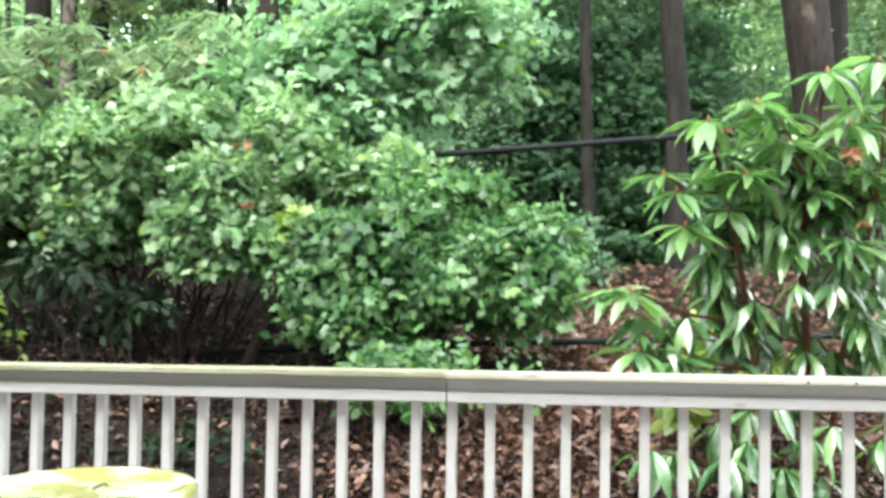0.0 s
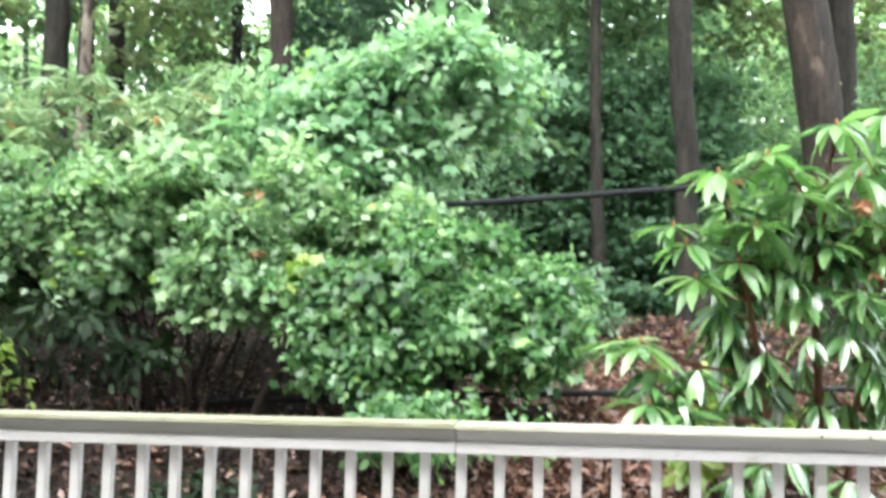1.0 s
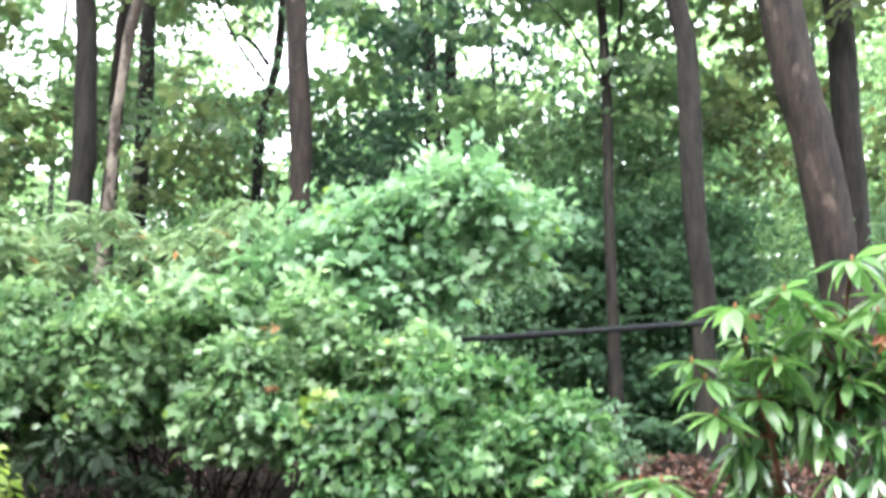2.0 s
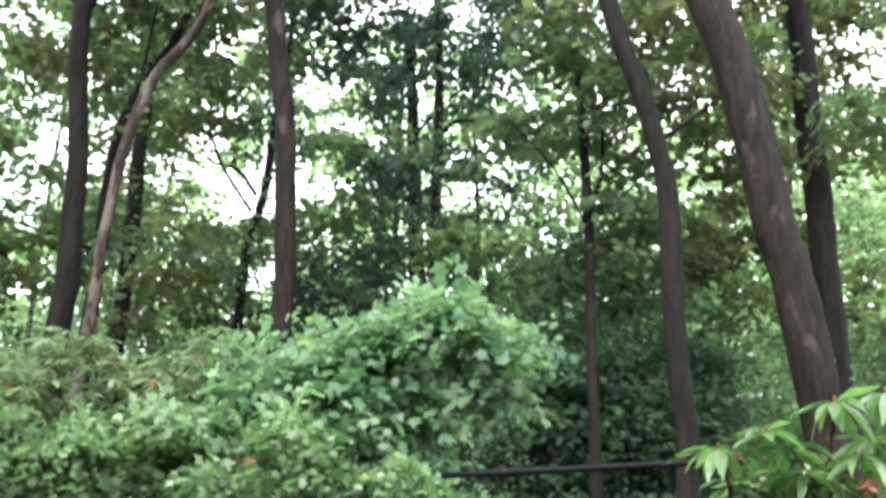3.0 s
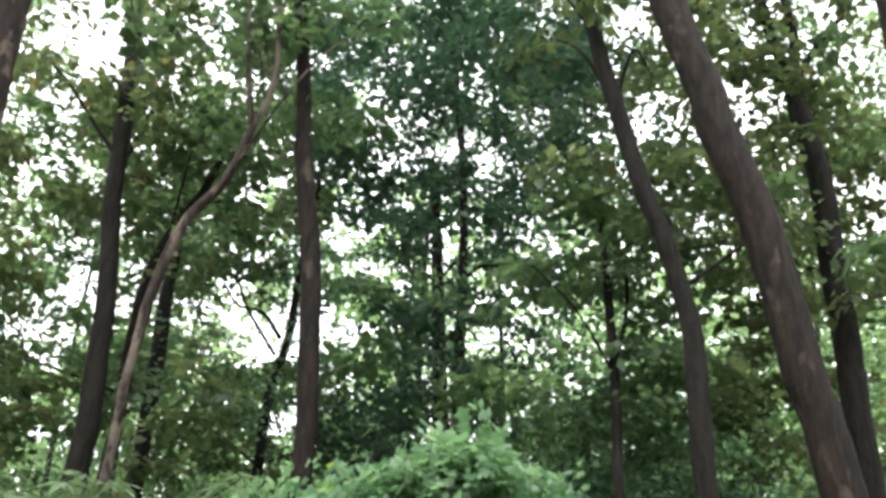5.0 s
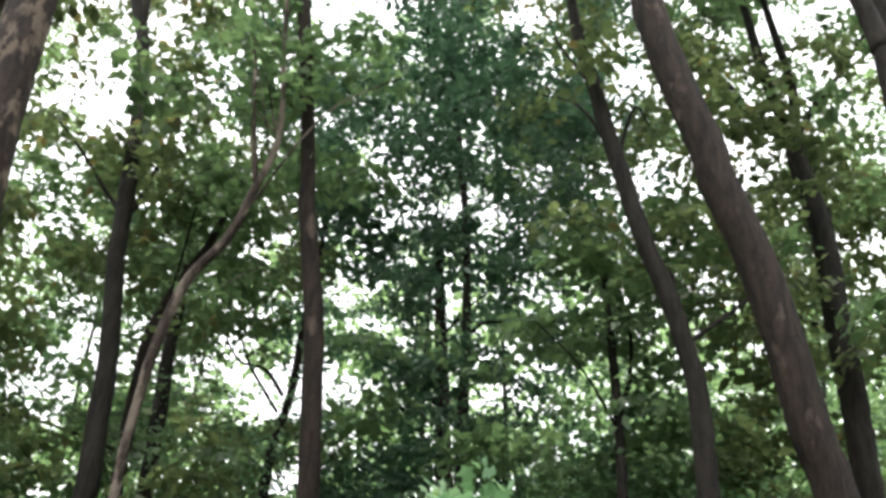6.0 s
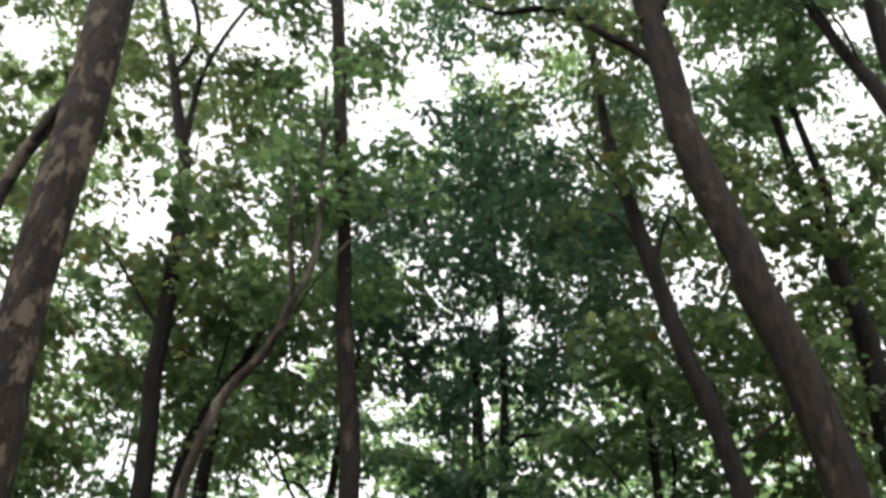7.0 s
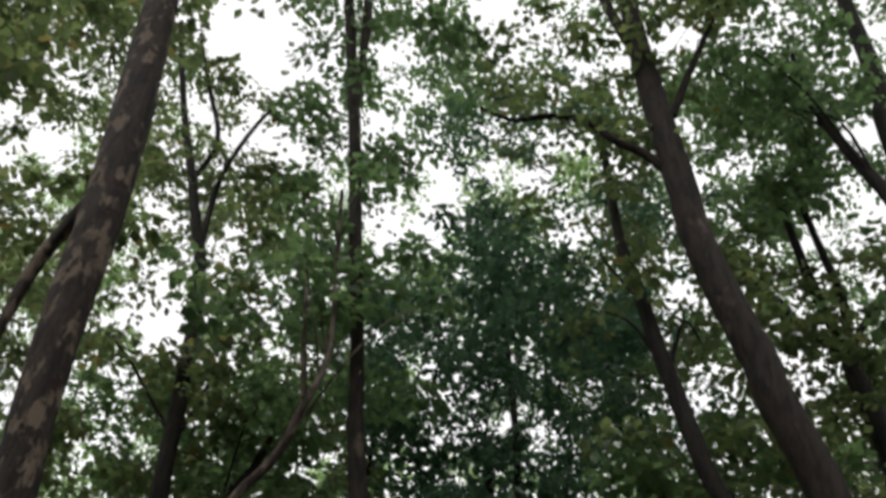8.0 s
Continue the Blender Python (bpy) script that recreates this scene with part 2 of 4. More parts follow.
# blade outlines: along, across, up
SIMPLE = (np.array([(0, 0, 0), (0.45, -0.5, 0.1), (1, 0, -0.12), (0.45, 0.5, 0.1)]), np.array([(0, 1, 2), (0, 2, 3)]))
OVAL = (np.array([(0, 0, 0), (0.52, 0, 0), (1, 0, -0.16), (0.25, -0.4, 0.1), (0.65, -0.42, 0.06), (0.25, 0.4, 0.1), (0.65, 0.42, 0.06)]),
        np.array([(0, 3, 1), (3, 4, 1), (4, 2, 1), (0, 1, 5), (5, 1, 6), (6, 1, 2)]))
LOBED = (np.array([(0, 0, 0), (0.45, 0, 0.02), (0.12, -0.42, 0.02), (0.38, -0.26, 0.05), (0.62, -0.52, -0.02), (0.72, -0.2, 0.02), (1, 0, -0.12),
                   (0.72, 0.2, 0.02), (0.62, 0.52, -0.02), (0.38, 0.26, 0.05), (0.12, 0.42, 0.02)]),
         np.array([(0, 2, 1), (2, 3, 1), (3, 4, 1), (4, 5, 1), (5, 6, 1), (6, 7, 1), (7, 8, 1), (8, 9, 1), (9, 10, 1), (10, 0, 1)]))



def unit(a):
    return a / np.maximum(np.linalg.norm(a, axis=-1, keepdims=True), 1e-9)


def blades(base, way, normal, length, width, shape):
    """Verts and faces of many leaves."""
    tv, tf = shape
    way = unit(way)
    side = unit(np.cross(way, normal))
    up = np.cross(side, way)
    n = len(base)
    length, width = np.broadcast_to(length, n)[:, None, None], np.broadcast_to(width, n)[:, None, None]
    v = base[:, None] + way[:, None] * (tv[:, 0][None, :, None] * length) + side[:, None] * (tv[:, 1][None, :, None] * width) + up[:, None] * (tv[:, 2][None, :, None] * width)
    f = tf[None] + (np.arange(n) * len(tv))[:, None, None]
    return v.reshape(-1, 3), f.reshape(-1, 3)


def sprays(centres, each, spread, flat, length, shape=SIMPLE, aspect=0.62, tilt=0.45, droop=0.3):
    """Leaves in flat sprays round the centres."""
    n = len(centres) * each
    off = rng.standard_normal((n, 3)) * np.array([1, 1, flat]) * spread
    base = np.repeat(centres, each, 0) + off
    way = unit(off * np.array([1, 1, 0.3])) + rng.standard_normal((n, 3)) * 0.6
    way[:, 2] -= droop
    nor = np.array([0, 0, 1.0]) + rng.standard_normal((n, 3)) * tilt
    ln = length * rng.uniform(0.65, 1.25, n)
    return blades(base, way, nor, ln, ln * aspect * rng.uniform(0.85, 1.15, n), shape)


def boughs(centres, twigs, each, reach, length, shape=SIMPLE, aspect=0.65, tilt=0.45, droop=0.25, jitter=0.045, lean=None):
    """Flat fans of twigs round the centres, with leaves set along every twig."""
    n, m = len(centres), twigs * each
    if lean is None:
        lean = rng.standard_normal((n, 3)) * 0.28 + np.array([0, 0, 1.0])
    lean = unit(lean)[:, None, None]
    a = rng.uniform(0, 2 * np.pi, (n, 1)) + np.arange(twigs) * 2 * np.pi / twigs + rng.uniform(-0.35, 0.35, (n, twigs))
    d = np.stack([np.cos(a), np.sin(a), np.zeros_like(a)], -1)[:, :, None]
    d = unit(d - (d * lean).sum(-1, keepdims=True) * lean)
    far = (reach * rng.uniform(0.55, 1.25, (n, twigs)))[:, :, None, None]
    u = ((np.arange(each) + 0.8) / each)[None, None, :, None] + rng.uniform(-0.05, 0.05, (n, twigs, each, 1))
    side = np.where(np.arange(each) % 2, 1.0, -1.0)[None, None, :, None] * np.cross(lean, d)
    base = centres[:, None, None] + d * far * u + side * 0.02
    base[..., 2] -= (droop * far * u * u)[..., 0]
    base = base + rng.standard_normal(base.shape) * jitter
    way = d * 0.7 + side * 0.8 + rng.standard_normal(base.shape) * 0.4
    way[..., 2] -= droop
    nor = lean + rng.standard_normal(base.shape) * tilt
    ln = length * rng.uniform(0.65, 1.2, n * m) * np.repeat(rng.uniform(0.75, 1.3, n), m)
    return blades(base.reshape(-1, 3), way.reshape(-1, 3), nor.reshape(-1, 3), ln, ln * aspect * rng.uniform(0.85, 1.15, n * m), shape)


# ---------------------------------------------------------------- ground
def ground_z(x, y):
    """Low by the deck, a bank behind the rail, then a gentle wooded rise."""
    z = np.interp(y, [-60, 2.98, 3.7, 4.42, 5.13, 6.16, 8.2, 10, 15, 25, 60, 200], [-0.9, -0.55, -0.2, 0.25, 0.5, 0.76, 1.08, 1.3, 1.65, 2.2, 3.6, 6.0])
    return z + 0.05 * np.sin(x * 1.7 + y) + 0.04 * np.sin(x * 0.6 - y * 1.3) + 0.004 * np.abs(x) * np.clip(y - 3, 0, 20) * 0.2


def build_ground():
    xs = np.concatenate([[-900, -300, -120, -60, -35], np.arange(-22, 22.1, 0.4), [35, 60, 120, 300, 900]])
    ys = np.concatenate([[-900, -300, -100, -40, -20, -8], np.arange(-4, 3, 1.0), np.arange(3, 14, 0.25), np.arange(14, 40, 1.0), [45, 55, 70, 100, 150, 300, 900, 2500]])
    X, Y = np.meshgrid(xs, ys)
    Z = ground_z(X, Y) + np.where((np.abs(X) < 23) & (Y > 3) & (Y < 14), 0.025 * rng.standard_normal(X.shape), 0)
    n, m = X.shape
    i, j = np.meshgrid(np.arange(n - 1), np.arange(m - 1), indexing="ij")
    f = np.stack([i * m + j, i * m + j + 1, (i + 1) * m + j + 1, (i + 1) * m + j], -1).reshape(-1, 4)
    g = new("ground", mesh_from("ground", np.stack([X, Y, Z], -1).reshape(-1, 3), f, SOIL, True))
    tagged(g, "sloping forest floor of dark soil under fallen leaves", "ground", kind="structure")


build_ground()


def build_litter():
    n = 120000
    y = 3.5 + rng.gamma(2.0, 1.5, n)
    x = rng.uniform(-1, 1, n) * (1.6 + y * 0.55)
    patch = np.array([noise.noise(Vector((a * 0.9, b * 0.9, 3.0))) for a, b in zip(x, y)])
    keep = rng.random(n) < np.clip(0.55 + 0.6 * patch + 0.6 * np.tanh(1.4 * (x + 0.0)), 0.02, 1)       # thinned to bare dark soil on the left, standing for the broad shrub's shade
    x, y = x[keep], y[keep]
    n = len(x)
    z = ground_z(x, y) + rng.uniform(0.0, 0.04, n)
    way = np.stack([rng.standard_normal(n), rng.standard_normal(n), rng.standard_normal(n) * 0.4 + 0.1], -1)
    nor = np.array([0, -0.25, 1.0]) + rng.standard_normal((n, 3)) * 0.55
    ln = rng.uniform(0.03, 0.08, n)
    curled = (SIMPLE[0] * np.array([1, 1, 2.6]), SIMPLE[1])
    v, f = blades(np.stack([x, y, z], -1), way, nor, ln, ln * rng.uniform(0.35, 0.65, n), curled)
    tagged(new("leaf_litter", mesh_from("leaf_litter", v, f, LEAF_DEAD)), "wet brown fallen leaves lying thick on the bank", "fallen leaves", kind="stuff")
    # dark bits added so the ground under the shrubs looks shaded
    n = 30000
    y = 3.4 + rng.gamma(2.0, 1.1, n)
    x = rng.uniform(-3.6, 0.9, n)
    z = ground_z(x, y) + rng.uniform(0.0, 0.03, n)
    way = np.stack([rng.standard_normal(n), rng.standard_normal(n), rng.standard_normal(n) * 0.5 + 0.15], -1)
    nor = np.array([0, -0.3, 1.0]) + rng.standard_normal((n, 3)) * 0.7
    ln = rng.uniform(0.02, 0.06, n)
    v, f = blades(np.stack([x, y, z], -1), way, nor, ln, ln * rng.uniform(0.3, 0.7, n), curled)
    tagged(new("shade_leaf_bits", mesh_from("shade_leaf_bits", v, f, LEAF_SHADE_BITS)), "near-black leaf bits added under the shrubs to darken shaded ground", "leaf mould", kind="stuff")


build_litter()

# ---------------------------------------------------------------- deck and railing
RAIL_Y, RAIL_TURN, RAIL_TOP = 3.338, -9.0, 0.946


def build_deck():
    deck = thing("deck", (0, RAIL_Y, 0), "grey weathered plank deck behind a white railing", "deck", kind="structure")
    deck.rotation_euler = (0, 0, radians(RAIL_TURN))
    bm = bmesh.new()
    box(bm, (-0.04, -4.85, -0.2), (0.04, 0.09, -0.034), 0.003)
    me = bpy.data.meshes.new("joist")
    bm.to_mesh(me)
    bm.free()
    me.materials.append(DECKING)
    for i in range(9):
        part_mesh("joist", me, deck).location = (-2.55 + i * 0.625, 0, 0)
    bm = bmesh.new()
    box(bm, (-2.65, -0.068, -0.032), (2.55, 0.068, 0.0), 0.004)
    me = bpy.data.meshes.new("plank")
    bm.to_mesh(me)
    bm.free()
    me.materials.append(DECKING)
    for i in range(35):
        part_mesh("plank", me, deck).location = (0, 0.03 - i * 0.142, 0)
    # unseen closing wall, made this tall to hold sky light off the railing
    bm = bmesh.new()
    box(bm, (-9, -5.15, -1.2), (9, -4.9, 5.6))
    me = bpy.data.meshes.new("wall_south")
    bm.to_mesh(me)
    bm.free()
    me.materials.append(SIDING)
    wall = tagged(new("wall_south", me), "unseen plain grey wall added behind the deck to block light", "wall", kind="structure")
    wall.location, wall.rotation_euler = (0, RAIL_Y, 0), (0, 0, radians(RAIL_TURN))


build_deck()


def build_railing():
    r = thing("railing", (0, RAIL_Y, 0), "white painted wooden deck railing with algae-stained cap", "railing")
    r.rotation_euler = (0, radians(-0.5), radians(RAIL_TURN))
    top = RAIL_TOP
    for a, b, dz in ((-2.6, 0.028, 0.0), (0.031, 2.5, -0.002)):
        bm = bmesh.new()
        box(bm, (a, -0.075, top - 0.019 + dz), (b, 0.07, top + dz), 0.005)
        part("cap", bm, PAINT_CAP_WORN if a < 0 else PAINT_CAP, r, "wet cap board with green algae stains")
    for a, b, dz in ((-2.6, 0.03, 0.0), (0.032, 2.5, -0.001)):
        bm = bmesh.new()
        box(bm, (a, -0.022, top - 0.062 + dz), (b, 0.014, top - 0.02 + dz), 0.003)
        # left length takes the greyed paint that stands for shade
        part("top_rail", bm, PAINT_DIMMED if a < 0 else PAINT_RAIL, r)
        bm = bmesh.new()
        box(bm, (a, -0.04, top - 0.101 + dz), (b, 0.014, top - 0.063 + dz), 0.004)
        part("fascia", bm, PAINT_RAIL, r)
        bm = bmesh.new()
        box(bm, (a, -0.008, 0.09 + dz), (b, 0.014, 0.18 + dz), 0.003)
        part("lower_rail", bm, PAINT_RAIL, r)
    bm = bmesh.new()
    box(bm, (-0.0165, 0.016, 0.06), (0.0165, 0.049, top - 0.03), 0.002)
    me = bpy.data.meshes.new("baluster")
    bm.to_mesh(me)
    bm.free()
    me.materials.append(PAINT_RAIL)
    # copy for the left-end balusters, with the dimness in its paint
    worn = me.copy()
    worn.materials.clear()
    worn.materials.append(PAINT_DIMMED)
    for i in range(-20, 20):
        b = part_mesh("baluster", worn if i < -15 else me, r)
        b.location = (0.034 + i * 0.1273 + random.uniform(-0.002, 0.002), 0, 0)
        b.rotation_euler = (0, radians(0.6 + random.uniform(-0.2, 0.2)), 0)
    for x in (1.175, 1.317):
        bm = bmesh.new()
        bmesh.ops.create_cone(bm, cap_ends=True, segments=10, radius1=0.0045, radius2=0.004, depth=0.003, matrix=Matrix.Translation((x, -0.0762, top - 0.0115)) @ Matrix.Rotation(radians(90), 4, "X"))
        part("nail_head", bm, RUBBER, r, "dark rusty nail head")
    for x in (-2.55, 2.45):
        bm = bmesh.new()
        box(bm, (x - 0.045, 0.005, -0.9), (x + 0.045, 0.095, top - 0.03), 0.004)
        part("post", bm, PAINT_RAIL, r)


build_railing()


def build_table():
    t = thing("side_table", (-0.875, 2.444, 0.0), "small round yellowed plastic table, wet and glossy, on the deck", "table")
    top, rad = 0.732, 0.272
    prof = [(0.0, top - 0.006), (rad - 0.05, top - 0.006), (rad - 0.03, top), (rad - 0.006, top), (rad, top - 0.006), (rad, top - 0.045), (rad - 0.008, top - 0.045), (rad - 0.01, top - 0.014), (0.0, top - 0.016)]
    n = 56
    v = np.array([(r * math.cos(a), r * math.sin(a), z) for r, z in prof for a in np.arange(n) * 2 * math.pi / n])
    f = [(i * n + j, i * n + (j + 1) % n, (i + 1) * n + (j + 1) % n, (i + 1) * n + j) for i in range(len(prof) - 1) for j in range(n)]
    part_mesh("tabletop", mesh_from("tabletop", v, f, PLASTIC, True), t)
    for k in range(4):
        a = math.pi / 4 + k * math.pi / 2
        tube("leg", [(-0.875 + 0.19 * math.cos(a), 2.444 + 0.19 * math.sin(a), top - 0.02, 0.018), (-0.875 + 0.23 * math.cos(a), 2.444 + 0.23 * math.sin(a), 0.0, 0.016)], PLASTIC, t, 8, 2)


build_table()

tw_ = thing("twig", (-0.83, 2.444, 0.73), "tiny dark bent twig lying on the wet tabletop", "twig")
tube("stick", [(-0.845, 2.424, 0.729, 0.003), (-0.83, 2.444, 0.738, 0.0025), (-0.823, 2.464, 0.731, 0.002)], STEM, tw_, 5, 3)


def build_cable(name, pts, label, cat):
    t = thing(name, pts[0][:3], label, cat)
    tube("sheath", pts, RUBBER, t, 8, 5)
    return t


c_ = build_cable("cable", [(-6.5, 6.93, 1.75, 0.021), (-3.0, 6.88, 1.93, 0.021), (-0.16, 6.78, 2.12, 0.021), (1.5, 6.68, 2.25, 0.021), (2.5, 6.62, 2.32, 0.021), (6.0, 6.57, 2.68, 0.021)],
                 "thick black cable strung between trees through the shrubs", "cable")
tube("splice", [(0.39, 6.75, 2.162, 0.029), (0.46, 6.75, 2.168, 0.029)], RUBBER, c_, 8, 2)
build_cable("drain_pipe", [(-3.2, 6.26, 0.72, 0.02), (-1.2, 6.21, 0.8, 0.02), (0.24, 6.16, 0.87, 0.02), (1.2, 6.16, 0.9, 0.02), (2.6, 6.16, 0.95, 0.02)],
            "black plastic pipe lying across the leafy bank", "pipe")

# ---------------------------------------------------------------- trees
# Sky gaps placed along bearings from the camera's eye to fit its view.
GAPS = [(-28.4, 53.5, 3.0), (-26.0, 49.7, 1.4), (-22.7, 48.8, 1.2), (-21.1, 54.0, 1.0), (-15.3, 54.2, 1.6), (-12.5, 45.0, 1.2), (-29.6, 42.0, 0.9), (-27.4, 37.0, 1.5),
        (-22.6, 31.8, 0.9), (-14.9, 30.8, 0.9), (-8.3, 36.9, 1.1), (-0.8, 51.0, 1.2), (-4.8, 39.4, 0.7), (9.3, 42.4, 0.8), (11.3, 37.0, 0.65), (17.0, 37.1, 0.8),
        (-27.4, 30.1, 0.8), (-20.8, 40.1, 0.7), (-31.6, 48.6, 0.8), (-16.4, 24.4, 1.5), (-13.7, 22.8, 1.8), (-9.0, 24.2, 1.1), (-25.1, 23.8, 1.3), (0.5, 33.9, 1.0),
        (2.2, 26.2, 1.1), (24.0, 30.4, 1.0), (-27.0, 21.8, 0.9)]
EYE_POINT = np.array((0.0, 0.0, 1.24))


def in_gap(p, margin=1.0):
    """True in the wide gaps of the canopy, cones cut to fit the camera's view: bearing, height and half width in
    degrees.
    """
    d = unit(p - EYE_POINT)
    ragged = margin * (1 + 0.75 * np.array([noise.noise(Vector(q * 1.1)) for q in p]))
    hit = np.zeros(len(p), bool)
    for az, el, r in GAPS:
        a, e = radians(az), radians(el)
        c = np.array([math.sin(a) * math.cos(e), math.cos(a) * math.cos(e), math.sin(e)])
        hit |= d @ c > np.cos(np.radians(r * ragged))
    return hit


# label, bark, leaf, trunk line (x, y, z, radius), limbs; the foot is set on the ground
TREES = []


def tree(label, bark, leaf, line, limbs=(), sides=14, rough=0.05):
    TREES.append(dict(label=label, bark=bark, leaf=leaf, line=line, limbs=limbs, sides=sides, rough=rough, at=np.array(line)))


tree("slender dark wet forest tree with a forked top", BARK_DARK, LEAF_OAK,
     [(-4.5, 11, 1, 0.19), (-4.58, 11, 4.13, 0.146), (-4.57, 11, 4.75, 0.141), (-4.65, 11, 5.6, 0.134), (-4.69, 11, 6.2, 0.126), (-4.81, 11, 6.99, 0.12), (-4.95, 11, 7.83, 0.119), (-5.02, 11, 8.63, 0.118), (-5.18, 11, 10.26, 0.112), (-5.4, 11, 11.55, 0.102), (-5.71, 11, 12.51, 0.092), (-6.17, 11, 13.92, 0.078), (-6.83, 11, 15.88, 0.064), (-7.62, 11, 18.61, 0.054)],
     [[(-5.02, 11, 8.49, 0.038), (-5.37, 11, 8.9, 0.031), (-5.91, 11, 9.62, 0.024), (-6.32, 11, 10.07, 0.016)],
      [(-4.91, 11, 8.54, 0.046), (-4.77, 11, 8.97, 0.035), (-4.63, 11, 9.76, 0.024)],
      [(-5.5, 11, 11.86, 0.063), (-5.59, 11, 13.48, 0.048), (-5.43, 11, 14.54, 0.045), (-5.15, 11, 15.43, 0.036), (-4.8, 11, 16.11, 0.021)],
      [(-6.08, 11, 13.63, 0.059), (-5.88, 11, 14.7, 0.051), (-6.4, 11, 16.23, 0.043), (-7.09, 11, 18.17, 0.029)]], 14)
tree("thin pale leaning tree that bends to one side", BARK_PALE, LEAF_TREE,
     [(-3.72, 9.5, 1, 0.07), (-3.66, 9.5, 3.96, 0.052), (-3.67, 9.5, 4.64, 0.052), (-3.64, 9.5, 5.15, 0.054), (-3.59, 9.5, 5.82, 0.059), (-3.4, 9.5, 6.64, 0.06), (-3.03, 9.5, 7.24, 0.057), (-2.84, 9.5, 7.92, 0.05), (-2.67, 9.5, 8.54, 0.043), (-2.69, 9.5, 9.27, 0.036), (-2.82, 9.5, 10.44, 0.03), (-2.94, 9.5, 11.72, 0.027)],
     [[(-2.85, 9.5, 8.04, 0.04), (-3, 9.5, 8.9, 0.032), (-3.17, 9.5, 10.12, 0.026), (-3.44, 9.5, 11.48, 0.02)]], 10)
tree("dark forest tree standing behind a thin one", BARK_DARK, LEAF_TREE,
     [(-4.9, 14, 1, 0.17), (-4.94, 14, 4.86, 0.123), (-4.96, 14, 5.83, 0.122), (-5, 14, 6.92, 0.119), (-5.06, 14, 7.89, 0.108), (-5.05, 14, 8.61, 0.088), (-5.07, 14, 9.35, 0.066), (-5.14, 14, 10.24, 0.05)],
     [], 12)
tree("dark leaning tree half hidden by a thin pale one", BARK_BROWN, LEAF_TREE,
     [(-4.6, 12, 1, 0.13), (-4.63, 12, 5.08, 0.092), (-4.65, 12, 5.81, 0.094), (-4.66, 12, 6.53, 0.097), (-4.63, 12, 7.21, 0.096), (-4.42, 12, 7.94, 0.083), (-4.12, 12, 8.6, 0.061), (-3.94, 12, 9.2, 0.044)],
     [], 10)
tree("thin dark tree leaning across the gap", BARK_DARK, LEAF_OAK,
     [(-3.5, 15, 1, 0.1), (-3.43, 15, 5.38, 0.08), (-3.44, 15, 6.14, 0.08), (-3.41, 15, 6.72, 0.079), (-3.31, 15, 7.21, 0.076), (-3.22, 15, 7.83, 0.072), (-3.2, 15, 8.56, 0.067), (-3.16, 15, 9.33, 0.059), (-3.07, 15, 10.14, 0.049), (-3.07, 15, 11.22, 0.042)],
     [[(-3.37, 15, 7.65, 0.042), (-3.72, 15, 8.1, 0.033), (-4.17, 15, 8.23, 0.024), (-4.48, 15, 8.65, 0.019)],
      [(-3.42, 15, 7.35, 0.032), (-4.03, 15, 8.24, 0.029), (-4.36, 15, 9.09, 0.02)]], 10)
tree("straight brown-barked tree that forks high up", BARK_BROWN, LEAF_TREE,
     [(-1.75, 10, 1, 0.15), (-1.82, 10, 3.86, 0.12), (-1.83, 10, 4.53, 0.119), (-1.89, 10, 5.17, 0.118), (-1.95, 10, 5.85, 0.118), (-2.03, 10, 6.56, 0.117), (-2.17, 10, 7.32, 0.111), (-2.31, 10, 8.13, 0.102), (-2.35, 10, 8.6, 0.095), (-2.55, 10, 10, 0.095), (-2.77, 10, 11.43, 0.1), (-3.11, 10, 13.75, 0.104), (-3.37, 10, 15.32, 0.102), (-3.78, 10, 17.72, 0.094), (-4.64, 10, 22.51, 0.085)],
     [[(-3.2, 10, 14.43, 0.086), (-3.23, 10, 15.31, 0.074), (-3.29, 10, 16.54, 0.083), (-3.39, 10, 17.7, 0.087), (-3.65, 10, 21.37, 0.061)]], 14)
tree("slim dark tree deep in the wood with a dense crown", BARK_DARK, LEAF_DARK,
     [(-0.36, 16, 1, 0.15), (-0.4, 16, 6.53, 0.112), (-0.41, 16, 8.15, 0.102), (-0.43, 16, 9.83, 0.088), (-0.47, 16, 11.09, 0.077), (-0.6, 16, 12.65, 0.07), (-0.8, 16, 14.33, 0.063), (-0.94, 16, 15.36, 0.054), (-1.04, 16, 16.84, 0.045)],
     [[(-0.41, 16, 9.32, 0.046), (-0.17, 16, 9.62, 0.041), (0.24, 16, 9.67, 0.031), (0.76, 16, 9.31, 0.02)]], 10)
tree("grey-green trunk deep in the wood", BARK_BROWN, LEAF_DARK,
     [(-0.6, 18, 1, 0.2), (-0.73, 18, 6.92, 0.181), (-0.78, 18, 7.49, 0.173), (-0.88, 18, 9.02, 0.154), (-1.02, 18, 10.93, 0.126), (-1.11, 18, 12.01, 0.093), (-1.27, 18, 13.3, 0.069)],
     [], 10)
tree("thin grey tree among young growth", BARK_DARK, LEAF_TREE,
     [(1.72, 11.5, 1, 0.085), (1.66, 11.5, 3.3, 0.067), (1.64, 11.5, 4.72, 0.067), (1.64, 11.5, 5.5, 0.067), (1.6, 11.5, 6.66, 0.061), (1.55, 11.5, 7.47, 0.05), (1.5, 11.5, 8.33, 0.038)],
     [[(1.64, 11.5, 6.04, 0.035), (1.78, 11.5, 6.52, 0.032), (1.83, 11.5, 7.0, 0.026), (1.8, 11.5, 7.57, 0.018)]], 10)
